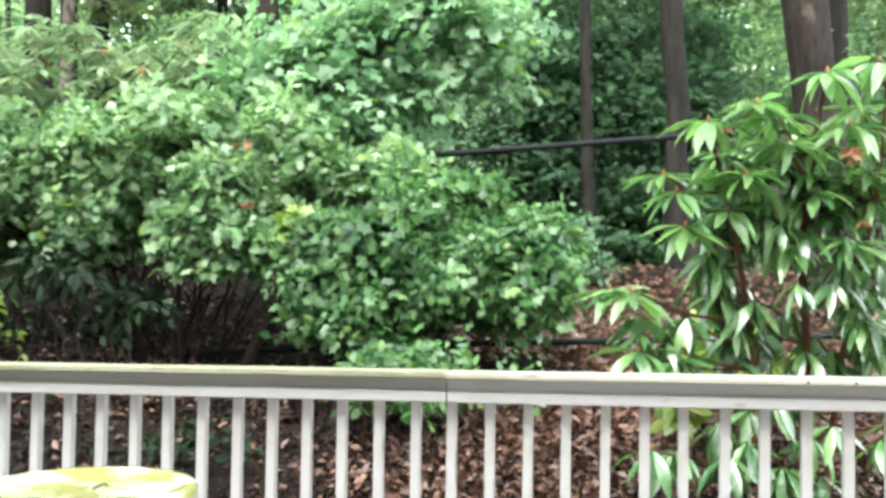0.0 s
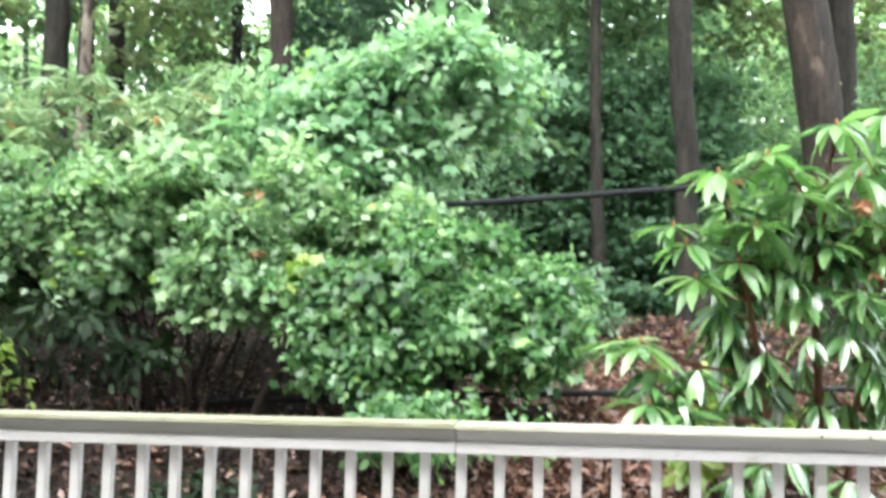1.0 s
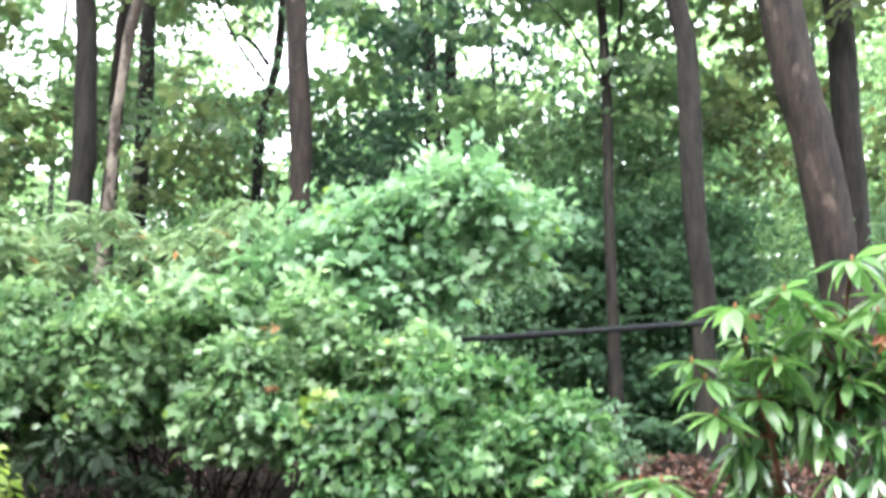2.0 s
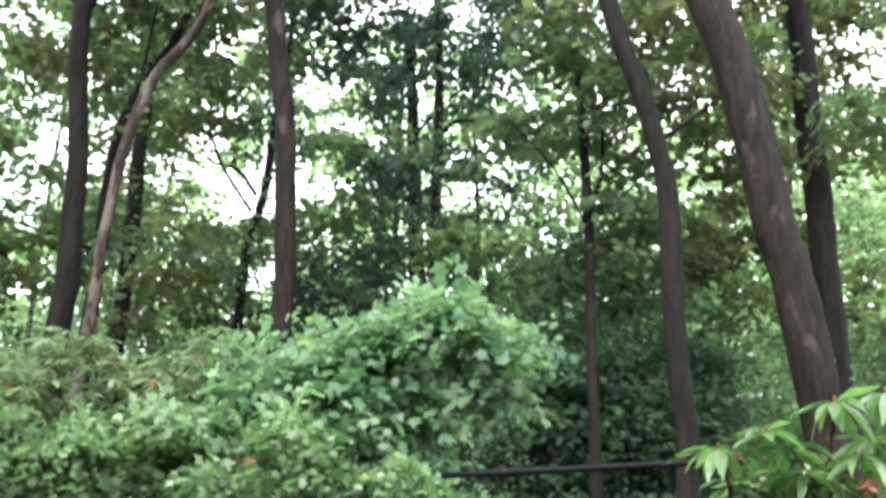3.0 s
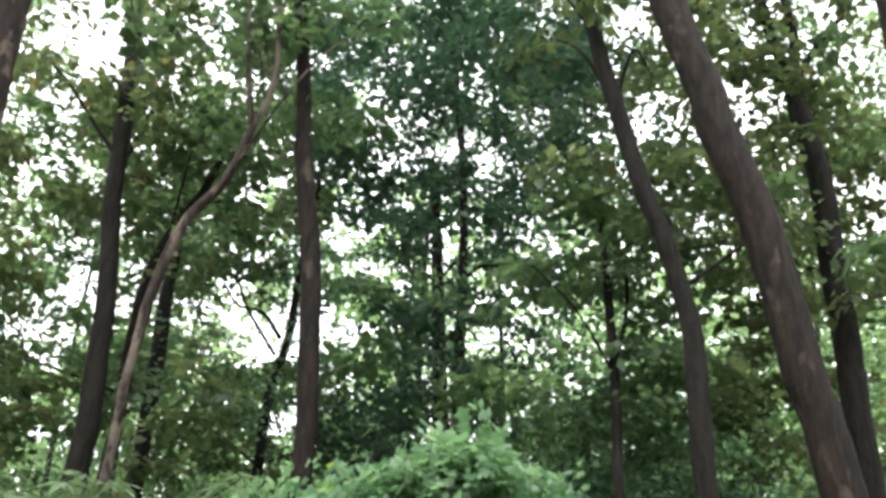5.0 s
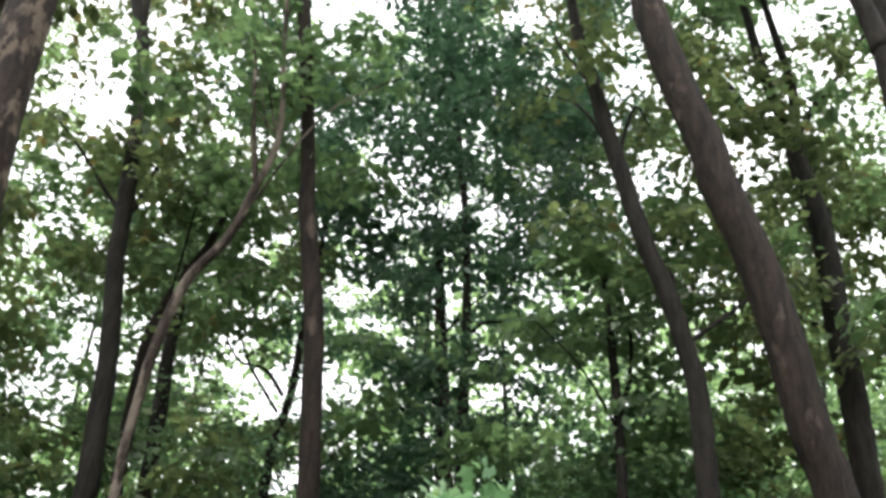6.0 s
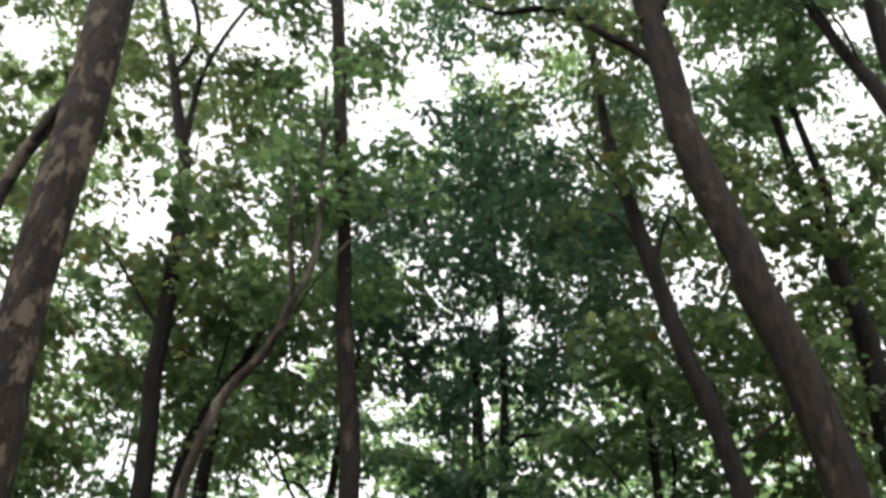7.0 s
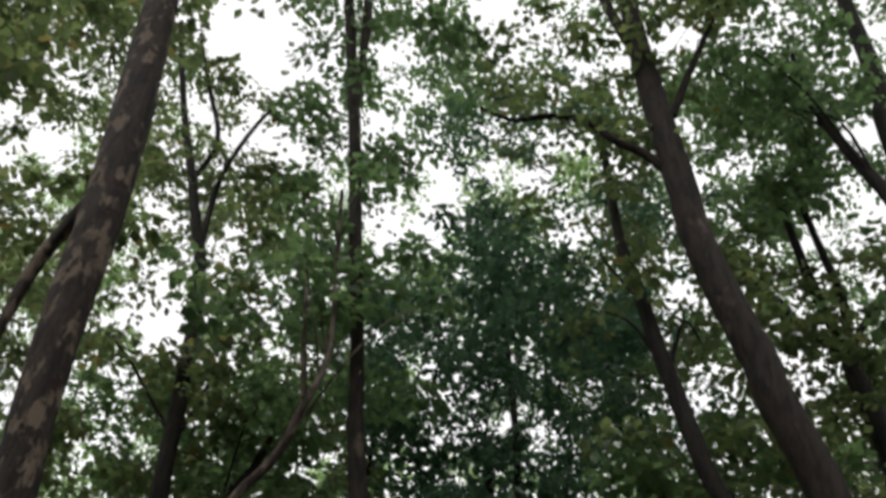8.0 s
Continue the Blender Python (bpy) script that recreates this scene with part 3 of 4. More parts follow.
tree("dark curved tree leaning over the shrubs", BARK_DARK, LEAF_OAK,
     [(2.45, 10, 1, 0.16), (2.36, 10, 2.47, 0.117), (2.38, 10, 3.08, 0.116), (2.32, 10, 3.74, 0.117), (2.3, 10, 4.67, 0.119), (2.3, 10, 5.31, 0.119), (2.28, 10, 5.85, 0.115), (2.17, 10, 6.41, 0.111), (2.01, 10, 7.06, 0.111), (1.84, 10, 7.58, 0.112), (1.61, 10, 8.56, 0.112), (1.43, 10, 9.36, 0.107), (1.24, 10, 10.32, 0.095), (1.08, 10, 11.04, 0.08), (0.97, 10, 12.12, 0.065), (0.88, 10, 13.57, 0.054)],
     [], 14)
tree("thick leaning brown trunk with pale worn patches", BARK_BROWN, LEAF_OAK,
     [(3.45, 8.5, 1, 0.25), (3.22, 8.5, 2.8, 0.197), (3.15, 8.5, 3.38, 0.191), (3.04, 8.5, 4.25, 0.189), (2.92, 8.5, 4.74, 0.191), (2.8, 8.5, 5.62, 0.194), (2.62, 8.5, 6.58, 0.196), (2.35, 8.5, 7.47, 0.197), (2.27, 8.5, 7.94, 0.196), (1.98, 8.5, 8.99, 0.193), (1.78, 8.5, 9.91, 0.192), (1.7, 8.5, 10.7, 0.193), (1.55, 8.5, 11.95, 0.185), (1.39, 8.5, 13.4, 0.168), (1.26, 8.5, 15.08, 0.149), (1.05, 8.5, 18.98, 0.136)],
     [[(1.55, 8.5, 11.02, 0.087), (1.28, 8.5, 11.34, 0.067), (0.93, 8.5, 11.6, 0.06), (0.53, 8.5, 12.02, 0.054), (0.07, 8.5, 12.15, 0.051), (-0.47, 8.5, 12.07, 0.031), (-0.92, 8.5, 12.36, 0.02)],
      [(1.71, 8.5, 12.13, 0.069), (1.98, 8.5, 12.97, 0.056), (2.32, 8.5, 13.95, 0.05), (2.69, 8.5, 15.03, 0.044), (3.17, 8.5, 17.16, 0.029)],
      [(1.27, 8.5, 13.76, 0.092), (1.02, 8.5, 14.6, 0.083), (0.79, 8.5, 15.61, 0.073), (0.32, 8.5, 17.93, 0.045)]], 20)
tree("dark tree whose top spreads into a fan of limbs", BARK_DARK, LEAF_OAK,
     [(4.8, 12, 1, 0.22), (4.76, 12, 3.58, 0.172), (4.75, 12, 4.86, 0.171), (4.72, 12, 5.42, 0.172), (4.72, 12, 6.04, 0.175), (4.73, 12, 6.77, 0.179), (4.7, 12, 7.94, 0.178), (4.72, 12, 8.85, 0.17), (4.65, 12, 9.71, 0.158), (4.55, 12, 10.32, 0.147), (4.52, 12, 10.91, 0.141)],
     [[(4.45, 12, 10.88, 0.077), (4.02, 12, 11.23, 0.07), (3.65, 12, 11.79, 0.053), (3.18, 12, 12.55, 0.05), (2.9, 12, 13.04, 0.042), (2.53, 12, 13.81, 0.024)],
      [(4.51, 12, 10.97, 0.104), (4.36, 12, 11.52, 0.092), (4.21, 12, 12.46, 0.086), (3.96, 12, 14.96, 0.039)],
      [(4.55, 12, 10.97, 0.095), (4.64, 12, 11.99, 0.08), (4.42, 12, 13.87, 0.057), (4.38, 12, 15.26, 0.035)],
      [(4.57, 12, 10.91, 0.069), (4.93, 12, 11.54, 0.057), (5.36, 12, 12.13, 0.045), (5.97, 12, 13.13, 0.032)],
      [(4.51, 12, 7.65, 0.038), (4.31, 12, 7.76, 0.035), (3.96, 12, 7.99, 0.019)],
      [(3.95, 12, 11.34, 0.035), (3.67, 12, 11.96, 0.036), (3.24, 12, 12.19, 0.027)]], 14)
tree("mottled pale-barked trunk beside the deck", BARK_MOTTLED, LEAF_OAK,
     [(-3, 5.5, 1, 0.2), (-3.31, 5.5, 3.61, 0.148), (-3.44, 5.5, 4.41, 0.15), (-3.53, 5.5, 4.95, 0.156), (-3.6, 5.5, 5.61, 0.165), (-3.65, 5.5, 6.17, 0.174), (-3.69, 5.5, 6.87, 0.18), (-3.77, 5.5, 7.66, 0.186), (-3.86, 5.5, 8.39, 0.19), (-3.99, 5.5, 9.31, 0.187), (-4.11, 5.5, 10.21, 0.173), (-4.39, 5.5, 12.31, 0.147), (-4.87, 5.5, 15.41, 0.124)],
     [[(-3.82, 5.55, 7.5, 0.075), (-4.06, 5.6, 6.87, 0.066), (-4.15, 5.6, 6.46, 0.058), (-4.17, 5.6, 6.05, 0.05), (-4.17, 5.6, 5.44, 0.03)]], 18)
tree("dark tree leaning over the slope", BARK_DARK, LEAF_TREE,
     [(4.75, 9, 1, 0.2), (4.67, 9, 9.34, 0.138), (4.65, 9, 9.88, 0.133), (4.55, 9, 10.59, 0.12), (4.4, 9, 11.15, 0.102), (4.18, 9, 11.71, 0.084), (3.95, 9, 12.43, 0.067), (3.77, 9, 13.15, 0.05), (3.73, 9, 14.36, 0.038)],
     [], 12)
tree("tall dark tree at the edge of the wood", BARK_DARK, LEAF_TREE,
     [(5.6, 9.6, 1, 0.25), (5.05, 9.6, 12.28, 0.153), (5.14, 9.6, 13.85, 0.153), (5.15, 9.6, 14.89, 0.146), (5.12, 9.6, 16.47, 0.128), (5.19, 9.6, 18.28, 0.1), (5.37, 9.6, 20.99, 0.077)],
     [], 12)

# more of the wood, farther back and to the sides
back = np.random.default_rng(21)
for k in range(12):
    y = back.uniform(21, 30)
    x = (-1 + 2 * (k + 0.5 + back.uniform(-0.3, 0.3)) / 12) * (0.62 * y + 3)
    if abs(math.degrees(math.atan2(x, y)) + 12) < 5:
        x += 3.0
    if 9 < math.degrees(math.atan2(x, y)) < 16:
        x += 2.6
    z0 = float(ground_z(np.float64(x), np.float64(y))) - 0.1
    h, r = back.uniform(13, 20), back.uniform(0.06, 0.12)
    lean = back.uniform(-0.9, 0.9)
    tree("slim forest tree in the wood behind the shrubs", BARK_DARK if k % 3 else BARK_BROWN, (LEAF_TREE, LEAF_HAZED, LEAF_HAZED)[k % 3],
         [(x, y, z0, r * 1.3), (x + lean * 0.2, y, z0 + h * 0.25, r), (x + lean * 0.3 + back.uniform(-0.3, 0.3), y, z0 + h * 0.55, r * 0.75), (x + lean, y, z0 + h, r * 0.2)], (), 8)


def crown_field(n):
    """Places of leaf sprays through the wood: lumps and layers of leaves with air between them."""
    y = 8.6 + 15.5 * rng.beta(1.1, 1.4, n)
    x = rng.uniform(-1, 1, n) * (0.7 * y + 2.5)
    base = ground_z(x, y)
    z = base + 1.5 + (25 - base) * rng.beta(1.0, 1.15, n)
    p = np.stack([x, y, z], -1)
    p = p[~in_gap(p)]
    x, y, z = p.T
    lump = np.array([0.8 * noise.noise(Vector((q[0] * 0.24, q[1] * 0.2, q[2] * 0.3))) + 0.75 * noise.noise(Vector((q[0] * 0.62 + 7, q[1] * 0.5, q[2] * 0.95)))
                     + 0.5 * noise.noise(Vector((q[0] * 1.5 + 9, q[1] * 1.5, q[2] * 2.2))) for q in p])
    thr = 0.25 + 0.03 * rng.standard_normal(len(p))
    thr += 0.12 * (x < -2.2) * (x > -8.5) * (z > 12.5) * (y < 15)            # broken canopy over the slope
    thr -= 0.42 * np.exp(-((x + 5.4) / 2.8) ** 2 - ((z - 7.9) / 2.2) ** 2)   # fuller boughs low down there
    thr += 0.05 * (y < 13.5) * (x > -2) * (z > 8.5) + 0.08 * (y < 14) * (np.abs(x) < 2.5) * (z > 11)
    thr += 0.05 * np.clip((x - 0.5) / 2, 0, 1) * np.clip((z - 9) / 2, -1, 1)  # thin canopy beyond the thick trunk
    thr += 0.13 * (y < 13) * (x > -2.2) * (x < 3.5) * (z > 12.5)
    thr += 0.09 * (z > 5.5) * (z < 11) * (x > -4) * (x < 1.5)
    cone = np.hypot(x + 0.55 + 0.1 * (z - 12), (y - 16) * 0.8) / np.clip(0.41 * (20.2 - z), 0.3, 3.9)
    thr -= 0.9 * np.clip(1.2 - cone, 0, 1) * np.clip((z - 9) / 4, 0, 1)                       # the dense dark crown in the middle
    thr -= (0.13 + 0.2 * (x > -2) * (x < 3) - 0.16 * (x > 3.2)) * np.exp(-((z - 6.2) / 1.9) ** 2) * (y > 11) * (y < 19)       # low boughs across the wood
    thr -= 0.1 * np.exp(-((z - 9.2) / 2.0) ** 2) * (y > 11.5) * (y < 19)                         # full boughs below the crowns
    thr -= 0.1 * np.clip((y - 15) / 5, 0, 1)                                # crowns closing the view behind
    keep = (lump > thr) & (z < 24)
    keep &= ~((y < 10.8) & (z < 6.5)) & ~((y < 9.6) & (z < 9.0))            # the near stems are bare low down
    # the boughs hang clear of the stems below the crowns
    for t in TREES[:15]:
        a = t["at"]
        d = np.hypot(x - np.interp(z, a[:, 2], a[:, 0]), (y - a[0, 1] + 0.6) * 0.6)
        keep &= ~((d < 0.75) & (z < a[-1, 2] * 0.95) & (rng.random(len(p)) < 0.9))
    # unseen boughs above the view, added to shade the crowns below
    over = np.stack([rng.uniform(-11, 11, 900), rng.uniform(4.5, 10, 900), rng.uniform(17.0, 25.0, 900)], -1)
    over = over[over[:, 2] - 1.24 > 1.95 * np.hypot(over[:, 0], over[:, 1])]
    # each stem ends in leaves
    tops = []
    for t in TREES:
        q = spline(t["line"], 10)[:, :3]
        q = q[int(len(q) * 0.8):]
        tops.append(q[rng.integers(0, len(q), 14)] + rng.standard_normal((14, 3)) * np.array([0.7, 0.7, 0.5]))
        for l in t["limbs"] if t["bark"] != BARK_MOTTLED else ():
            q = spline(l, 6)[:, :3]
            q = q[int(len(q) * 0.55):]
            tops.append(q[rng.integers(0, len(q), 6)] + rng.standard_normal((6, 3)) * np.array([0.4, 0.5, 0.35]))
    tops = np.vstack(tops)
    # the full boughs on the far side of the mottled trunk
    side = np.stack([rng.uniform(-9.5, -4.3, 420), rng.uniform(5.6, 9.0, 420), rng.uniform(4.5, 15, 420)], -1)
    a = TREES[12]["at"]
    side = side[side[:, 0] < (np.interp(side[:, 2], a[:, 2], a[:, 0]) - 0.7) * side[:, 1] / 5.5]
    side = side[np.array([noise.noise(Vector(q * 0.5)) for q in side]) > -0.1]
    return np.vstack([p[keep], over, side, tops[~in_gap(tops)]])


def build_trees():
    field = crown_field(18000)
    # each spray belongs to the tree whose stem passes nearest
    best, owner = np.full(len(field), 1e9), np.zeros(len(field), int)
    for i, t in enumerate(TREES):
        a = t["at"]
        cx, cy = np.interp(field[:, 2], a[:, 2], a[:, 0]), np.interp(field[:, 2], a[:, 2], a[:, 1])
        d = np.hypot(field[:, 0] - cx, field[:, 1] - cy) + 1.2 * np.maximum(0, field[:, 2] - a[-1, 2] - 1)
        if i in (6, 7):
            d = d - 5.0 * np.exp(-((field[:, 0] + 0.6) / 3.2) ** 2 - ((field[:, 2] - 12.5) / 5.0) ** 2)
        owner[d < best] = i
        best = np.minimum(best, d)
    for i, t in enumerate(TREES):
        a = t["at"]
        foot = (a[0, 0], a[0, 1], float(ground_z(a[0, 0], a[0, 1])))
        line = [(foot[0], foot[1], foot[2] - 0.15, a[0, 3] * 1.25), *t["line"][1:]]
        ob = thing("tree", foot, t["label"], "tree", "trees of the wood")
        tube("trunk", line, t["bark"], ob, t["sides"], 6, t["rough"], i)
        for l in t["limbs"]:
            tube("limb", l, t["bark"], ob, 8, 4, 0.03, i)
        mine = field[owner == i]
        if not len(mine):
            continue
        # limbs out to some of the sprays, twigs to the others
        picks = mine[rng.permutation(len(mine))[:8]]
        picks = picks[(picks[:, 1] > 8.0) & (np.hypot(picks[:, 0] - a[0, 0], picks[:, 1] - a[0, 1]) < 2.6)]
        twig = []
        for p in mine[::2]:
            d = rng.standard_normal(3) * np.array([1, 1, 0.4]) * 0.35
            twig.append(tube_arrays([(*(p - d), 0.008), (*p, 0.006), (*(p + d * 0.8), 0.003)], 3, 0))
        for p in picks:
            z = max(a[0, 2] + 4.5, p[2] - 0.55 * np.hypot(p[0] - a[0, 0], p[1] - a[0, 1]) - 0.6)
            z = min(z, a[-1, 2] - 0.4)
            s = np.array([np.interp(z, a[:, 2], a[:, 0]), np.interp(z, a[:, 2], a[:, 1]), z])
            r = max(0.012, 0.3 * np.interp(z, a[:, 2], a[:, 3]))
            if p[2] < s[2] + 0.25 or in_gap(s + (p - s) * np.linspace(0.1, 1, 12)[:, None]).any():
                continue
            mid = s + (p - s) * 0.5 + rng.standard_normal(3) * 0.15 + np.array([0, 0, 0.25])
            tube("limb", [(*s, r), (*mid, r * 0.65), (*p, 0.008)], t["bark"], ob, 6, 4, 0.0, i)
        v, f = joined(twig)
        part_mesh("twig_mass", mesh_from("twig_mass", v - np.array(foot), f, t["bark"]), ob, kind="stuff")
        v, f = boughs(mine, 7, 7, 0.46, 0.165, SIMPLE, 0.7)
        part_mesh("crown", mesh_from("crown", v - np.array(foot), f, t["leaf"]), ob, kind="stuff")


build_trees()


def build_far_wood():
    n = 3400
    y = rng.uniform(34, 66, n)
    x = rng.uniform(-1, 1, n) * (0.65 * y + 4)
    z = ground_z(x, y) + rng.beta(1.0, 1.5, n) * (11 + 0.3 * y)
    p = np.stack([x, y, z], -1)
    lump = np.array([noise.noise(Vector((q[0] * 0.16, q[1] * 0.1, q[2] * 0.22))) for q in p])
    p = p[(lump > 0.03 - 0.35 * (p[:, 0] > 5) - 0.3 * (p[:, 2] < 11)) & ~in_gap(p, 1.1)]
    low = np.stack([rng.uniform(-42, 42, 1500), rng.uniform(36, 62, 1500), np.zeros(1500)], -1)
    low[:, 2] = ground_z(low[:, 0], low[:, 1]) + rng.uniform(0.3, 11.5, 1500)
    p = np.vstack([p, low])
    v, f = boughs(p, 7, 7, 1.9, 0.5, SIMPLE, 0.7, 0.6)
    tagged(new("far_wood", mesh_from("far_wood", v, f, LEAF_HAZED)), "dense green foliage of the far wood", "woodland", kind="stuff")
    # unseen foliage added at the back to keep low sky light off the trunks
    p = np.stack([rng.uniform(-32, 32, 1500), rng.uniform(-26, -9, 1500), rng.uniform(2, 24, 1500)], -1)
    v, f = boughs(p, 7, 7, 1.7, 0.45, SIMPLE, 0.7, 0.6)
    tagged(new("far_wood", mesh_from("far_wood", v, f, LEAF_TREE)), "unseen dense foliage added behind the house to block sky light", "woodland", kind="stuff")
    n = 4600
    y = rng.uniform(12.5, 23, n)
    x = rng.uniform(-1, 1, n) * (0.62 * y + 2)
    z = ground_z(x, y) + 0.1 + rng.beta(1.0, 1.6, n) * 8.5
    p = np.stack([x, y, z], -1)
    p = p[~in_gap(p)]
    lump = np.array([noise.noise(Vector(q * 0.45)) for q in p])
    p = p[lump > -0.02]
    thick = rng.uniform(-1, 1, (1000, 3)) * np.array([1.9, 2.0, 0]) + np.array([2.2, 15.0, 0])
    thick[:, 2] = ground_z(thick[:, 0], thick[:, 1]) + rng.uniform(0.3, 4.8, len(thick))
    p = np.vstack([p, thick])
    v, f = sprays(p, 36, 0.36, 0.35, 0.09, SIMPLE, 0.65, 0.5)
    tagged(new("undergrowth", mesh_from("undergrowth", v, f, LEAF_UNDER)), "soft blue-green undergrowth filling the wood below the trees", "undergrowth", kind="stuff")
    c = rng.uniform(-1, 1, (850, 3)) * np.array([1.75, 1.4, 0]) + np.array([2.0, 13.4, 0])
    c[:, 2] = ground_z(c[:, 0], c[:, 1]) + rng.uniform(0.0, 3.3, len(c))
    v, f = boughs(c, 6, 5, 0.42, 0.13, SIMPLE, 0.7, 0.5)
    tagged(new("thicket", mesh_from("thicket", v, f, LEAF_TEAL)), "dense dark green thicket in the shade of the wood", "thicket", kind="stuff")


build_far_wood()


def build_understory():
    """Young growth under the trees, a thing each."""
    for k in range(36):
        y = rng.uniform(8.2, 15)
        x = (-1 + 2 * (k + rng.uniform(0, 1)) / 36) * (0.58 * y + 1)
        z0 = float(ground_z(np.float64(x), np.float64(y)))
        h = rng.uniform(1.2, 2.6) * (1 if y > 10 else 0.75)
        if 3 < math.degrees(math.atan2(x, y)) < 17 or (x > 2 and y < 10):
            continue
        ob = thing("young_tree", (x, y, z0), "leafy young beech-like tree growing under the wood", "young tree", "understory")
        for q in range(3):
            tube("stem", [(x, y, z0 - 0.05, 0.018), (x + rng.uniform(-0.3, 0.3), y + rng.uniform(-0.2, 0.2), z0 + h * 0.55, 0.012), (x + rng.uniform(-0.7, 0.7), y + rng.uniform(-0.3, 0.3), z0 + h, 0.004)], STEM, ob, 5, 3)
        m = int(26 * h)
        c = np.stack([x + rng.standard_normal(m) * 0.55, y + rng.standard_normal(m) * 0.45, z0 + 0.25 + h * rng.beta(1.4, 1.1, m)], -1)
        v, f = sprays(c, 44, 0.22, 0.4, 0.062, SIMPLE, 0.6, 0.7)
        part_mesh("foliage", mesh_from("foliage", v - np.array((x, y, z0)), f, (LEAF_TREE, LEAF_UNDER, LEAF_UNDER)[k % 3]), ob)


build_understory()


# ---------------------------------------------------------------- shrubs
def shell(centre, radii, n, rugged=0.28):
    """Points near the surface of an uneven ellipsoid."""
    d = unit(rng.standard_normal((n, 3)))
    lump = np.array([noise.noise(Vector(q * 2.3) + Vector(centre)) for q in d])
    r = (1 + rugged * lump) * rng.uniform(0.5, 1.0, n) ** 0.45
    return np.array(centre) + d * np.array(radii) * r[:, None], d


def shrub(name, label, cat, foot, blobs, leaf, length, aspect, shape, stems, fans=330, twigs=4, each=5, reach=0.13, droop=0.25, rugged=0.8, tilt=0.8, open_part=0.06, face=0.6):
    """Shrub of uneven lumps; every twig end carries a small fan of leaves that faces out and up. fans: how many to a square metre."""
    ob = thing(name, foot, label, cat)
    vs = []
    for c, r in blobs:
        area = 4 * math.pi * ((r[0] * r[1] + r[0] * r[2] + r[1] * r[2]) / 3)
        p, d = shell(c, r, max(8, int(area * fans)), rugged)
        hollow = np.array([noise.noise(Vector(q * 2.6)) + 0.6 * noise.noise(Vector(q * 6.5)) for q in p])
        p, d = p[hollow > open_part], d[hollow > open_part]
        out = d * face + np.array([0, -0.1, 0.7]) + rng.standard_normal(d.shape) * 0.4
        vs.append(boughs(p, twigs, each, reach, length, shape, aspect, tilt, droop, 0.03, out))
    v, f = joined(vs)
    part_mesh("foliage", mesh_from("foliage", v - np.array(foot), f, leaf), ob, kind="stuff")
    for s in stems:
        tube("stem", s, STEM, ob, 7, 4, 0.04)
    return ob


def auto_stems(foot, blobs, per_blob, r0):
    out = []
    for c, r in blobs:
        for k in range(per_blob):
            tip = np.array(c) + rng.uniform(-0.6, 0.6, 3) * np.array(r)
            f = np.array(foot) + np.array([rng.uniform(-0.3, 0.3), rng.uniform(-0.1, 0.1), -0.05])
            mid = f + (tip - f) * np.array([0.38, 0.5, 0.55]) + np.array([rng.uniform(-0.16, 0.16), 0, rng.uniform(-0.05, 0.12)])
            out.append([(*f, r0), (*mid, r0 * 0.65), (*tip, r0 * 0.25)])
    return out


def gz(x, y):
    return float(ground_z(np.float64(x), np.float64(y)))


BUSH_A = [((-2.95, 5.95, 1.72), (0.4, 0.3, 0.25)), ((-3.22, 6.15, 1.85), (0.43, 0.35, 0.36)), ((-2.79, 6.1, 1.93), (0.47, 0.4, 0.34)), ((-2.18, 6.15, 1.94), (0.5, 0.4, 0.39)), ((-1.56, 6.15, 1.93), (0.46, 0.4, 0.41)),
          ((-1.03, 6.2, 1.96), (0.43, 0.35, 0.39)), ((-0.53, 6.2, 1.93), (0.39, 0.35, 0.32)), ((-2.76, 6.0, 1.52), (0.36, 0.3, 0.2)), ((-2.2, 6.05, 1.62), (0.39, 0.3, 0.18)),
          ((-1.26, 6.0, 1.56), (0.42, 0.3, 0.21))]
FOOT_A = (-1.66, 6.16, gz(-1.66, 6.16))
A_STEMS = auto_stems(FOOT_A, BUSH_A, 3, 0.009)
A_STEMS += [[(-1.62, 6.1, FOOT_A[2] - 0.05, 0.024), (-1.72, 6.08, 1.05, 0.018), (-1.98, 6.05, 1.3, 0.014), (-2.5, 6.05, 1.42, 0.009)], [(-1.6, 6.1, FOOT_A[2] - 0.05, 0.02), (-1.63, 6.1, 1.2, 0.016), (-1.62, 6.1, 1.6, 0.01)],
            [(-1.56, 6.1, FOOT_A[2] - 0.05, 0.018), (-1.4, 6.08, 1.0, 0.015), (-1.2, 6.05, 1.45, 0.01)], [(-1.2, 6.0, FOOT_A[2] - 0.05, 0.04), (-1.08, 5.98, 0.95, 0.034), (-0.88, 5.98, 1.16, 0.026), (-0.55, 6.0, 1.5, 0.018)]]
broad = shrub("evergreen_shrub", "broad glossy green evergreen shrub with bare dark stems below", "shrub", FOOT_A, BUSH_A, LEAF_BUSH_PALE, 0.074, 0.8, LOBED, A_STEMS, fans=300, each=6, reach=0.165, tilt=0.55, open_part=0.1, face=0.38)
for c in ((-1.166, 5.7, 1.686), (-1.2, 5.78, 2.033)):
    n = 7
    v, f = blades(np.array(c) + rng.standard_normal((n, 3)) * 0.025, rng.standard_normal((n, 3)), rng.standard_normal((n, 3)), np.full(n, 0.075), np.full(n, 0.035), OVAL)
    part_mesh("withered_leaves", mesh_from("withered_leaves", v - np.array(FOOT_A), f, LEAF_RUST), broad, "curled red-brown dead leaves")
SPRIG = [((-0.8, 5.62, 1.6), (0.1, 0.05, 0.06))]
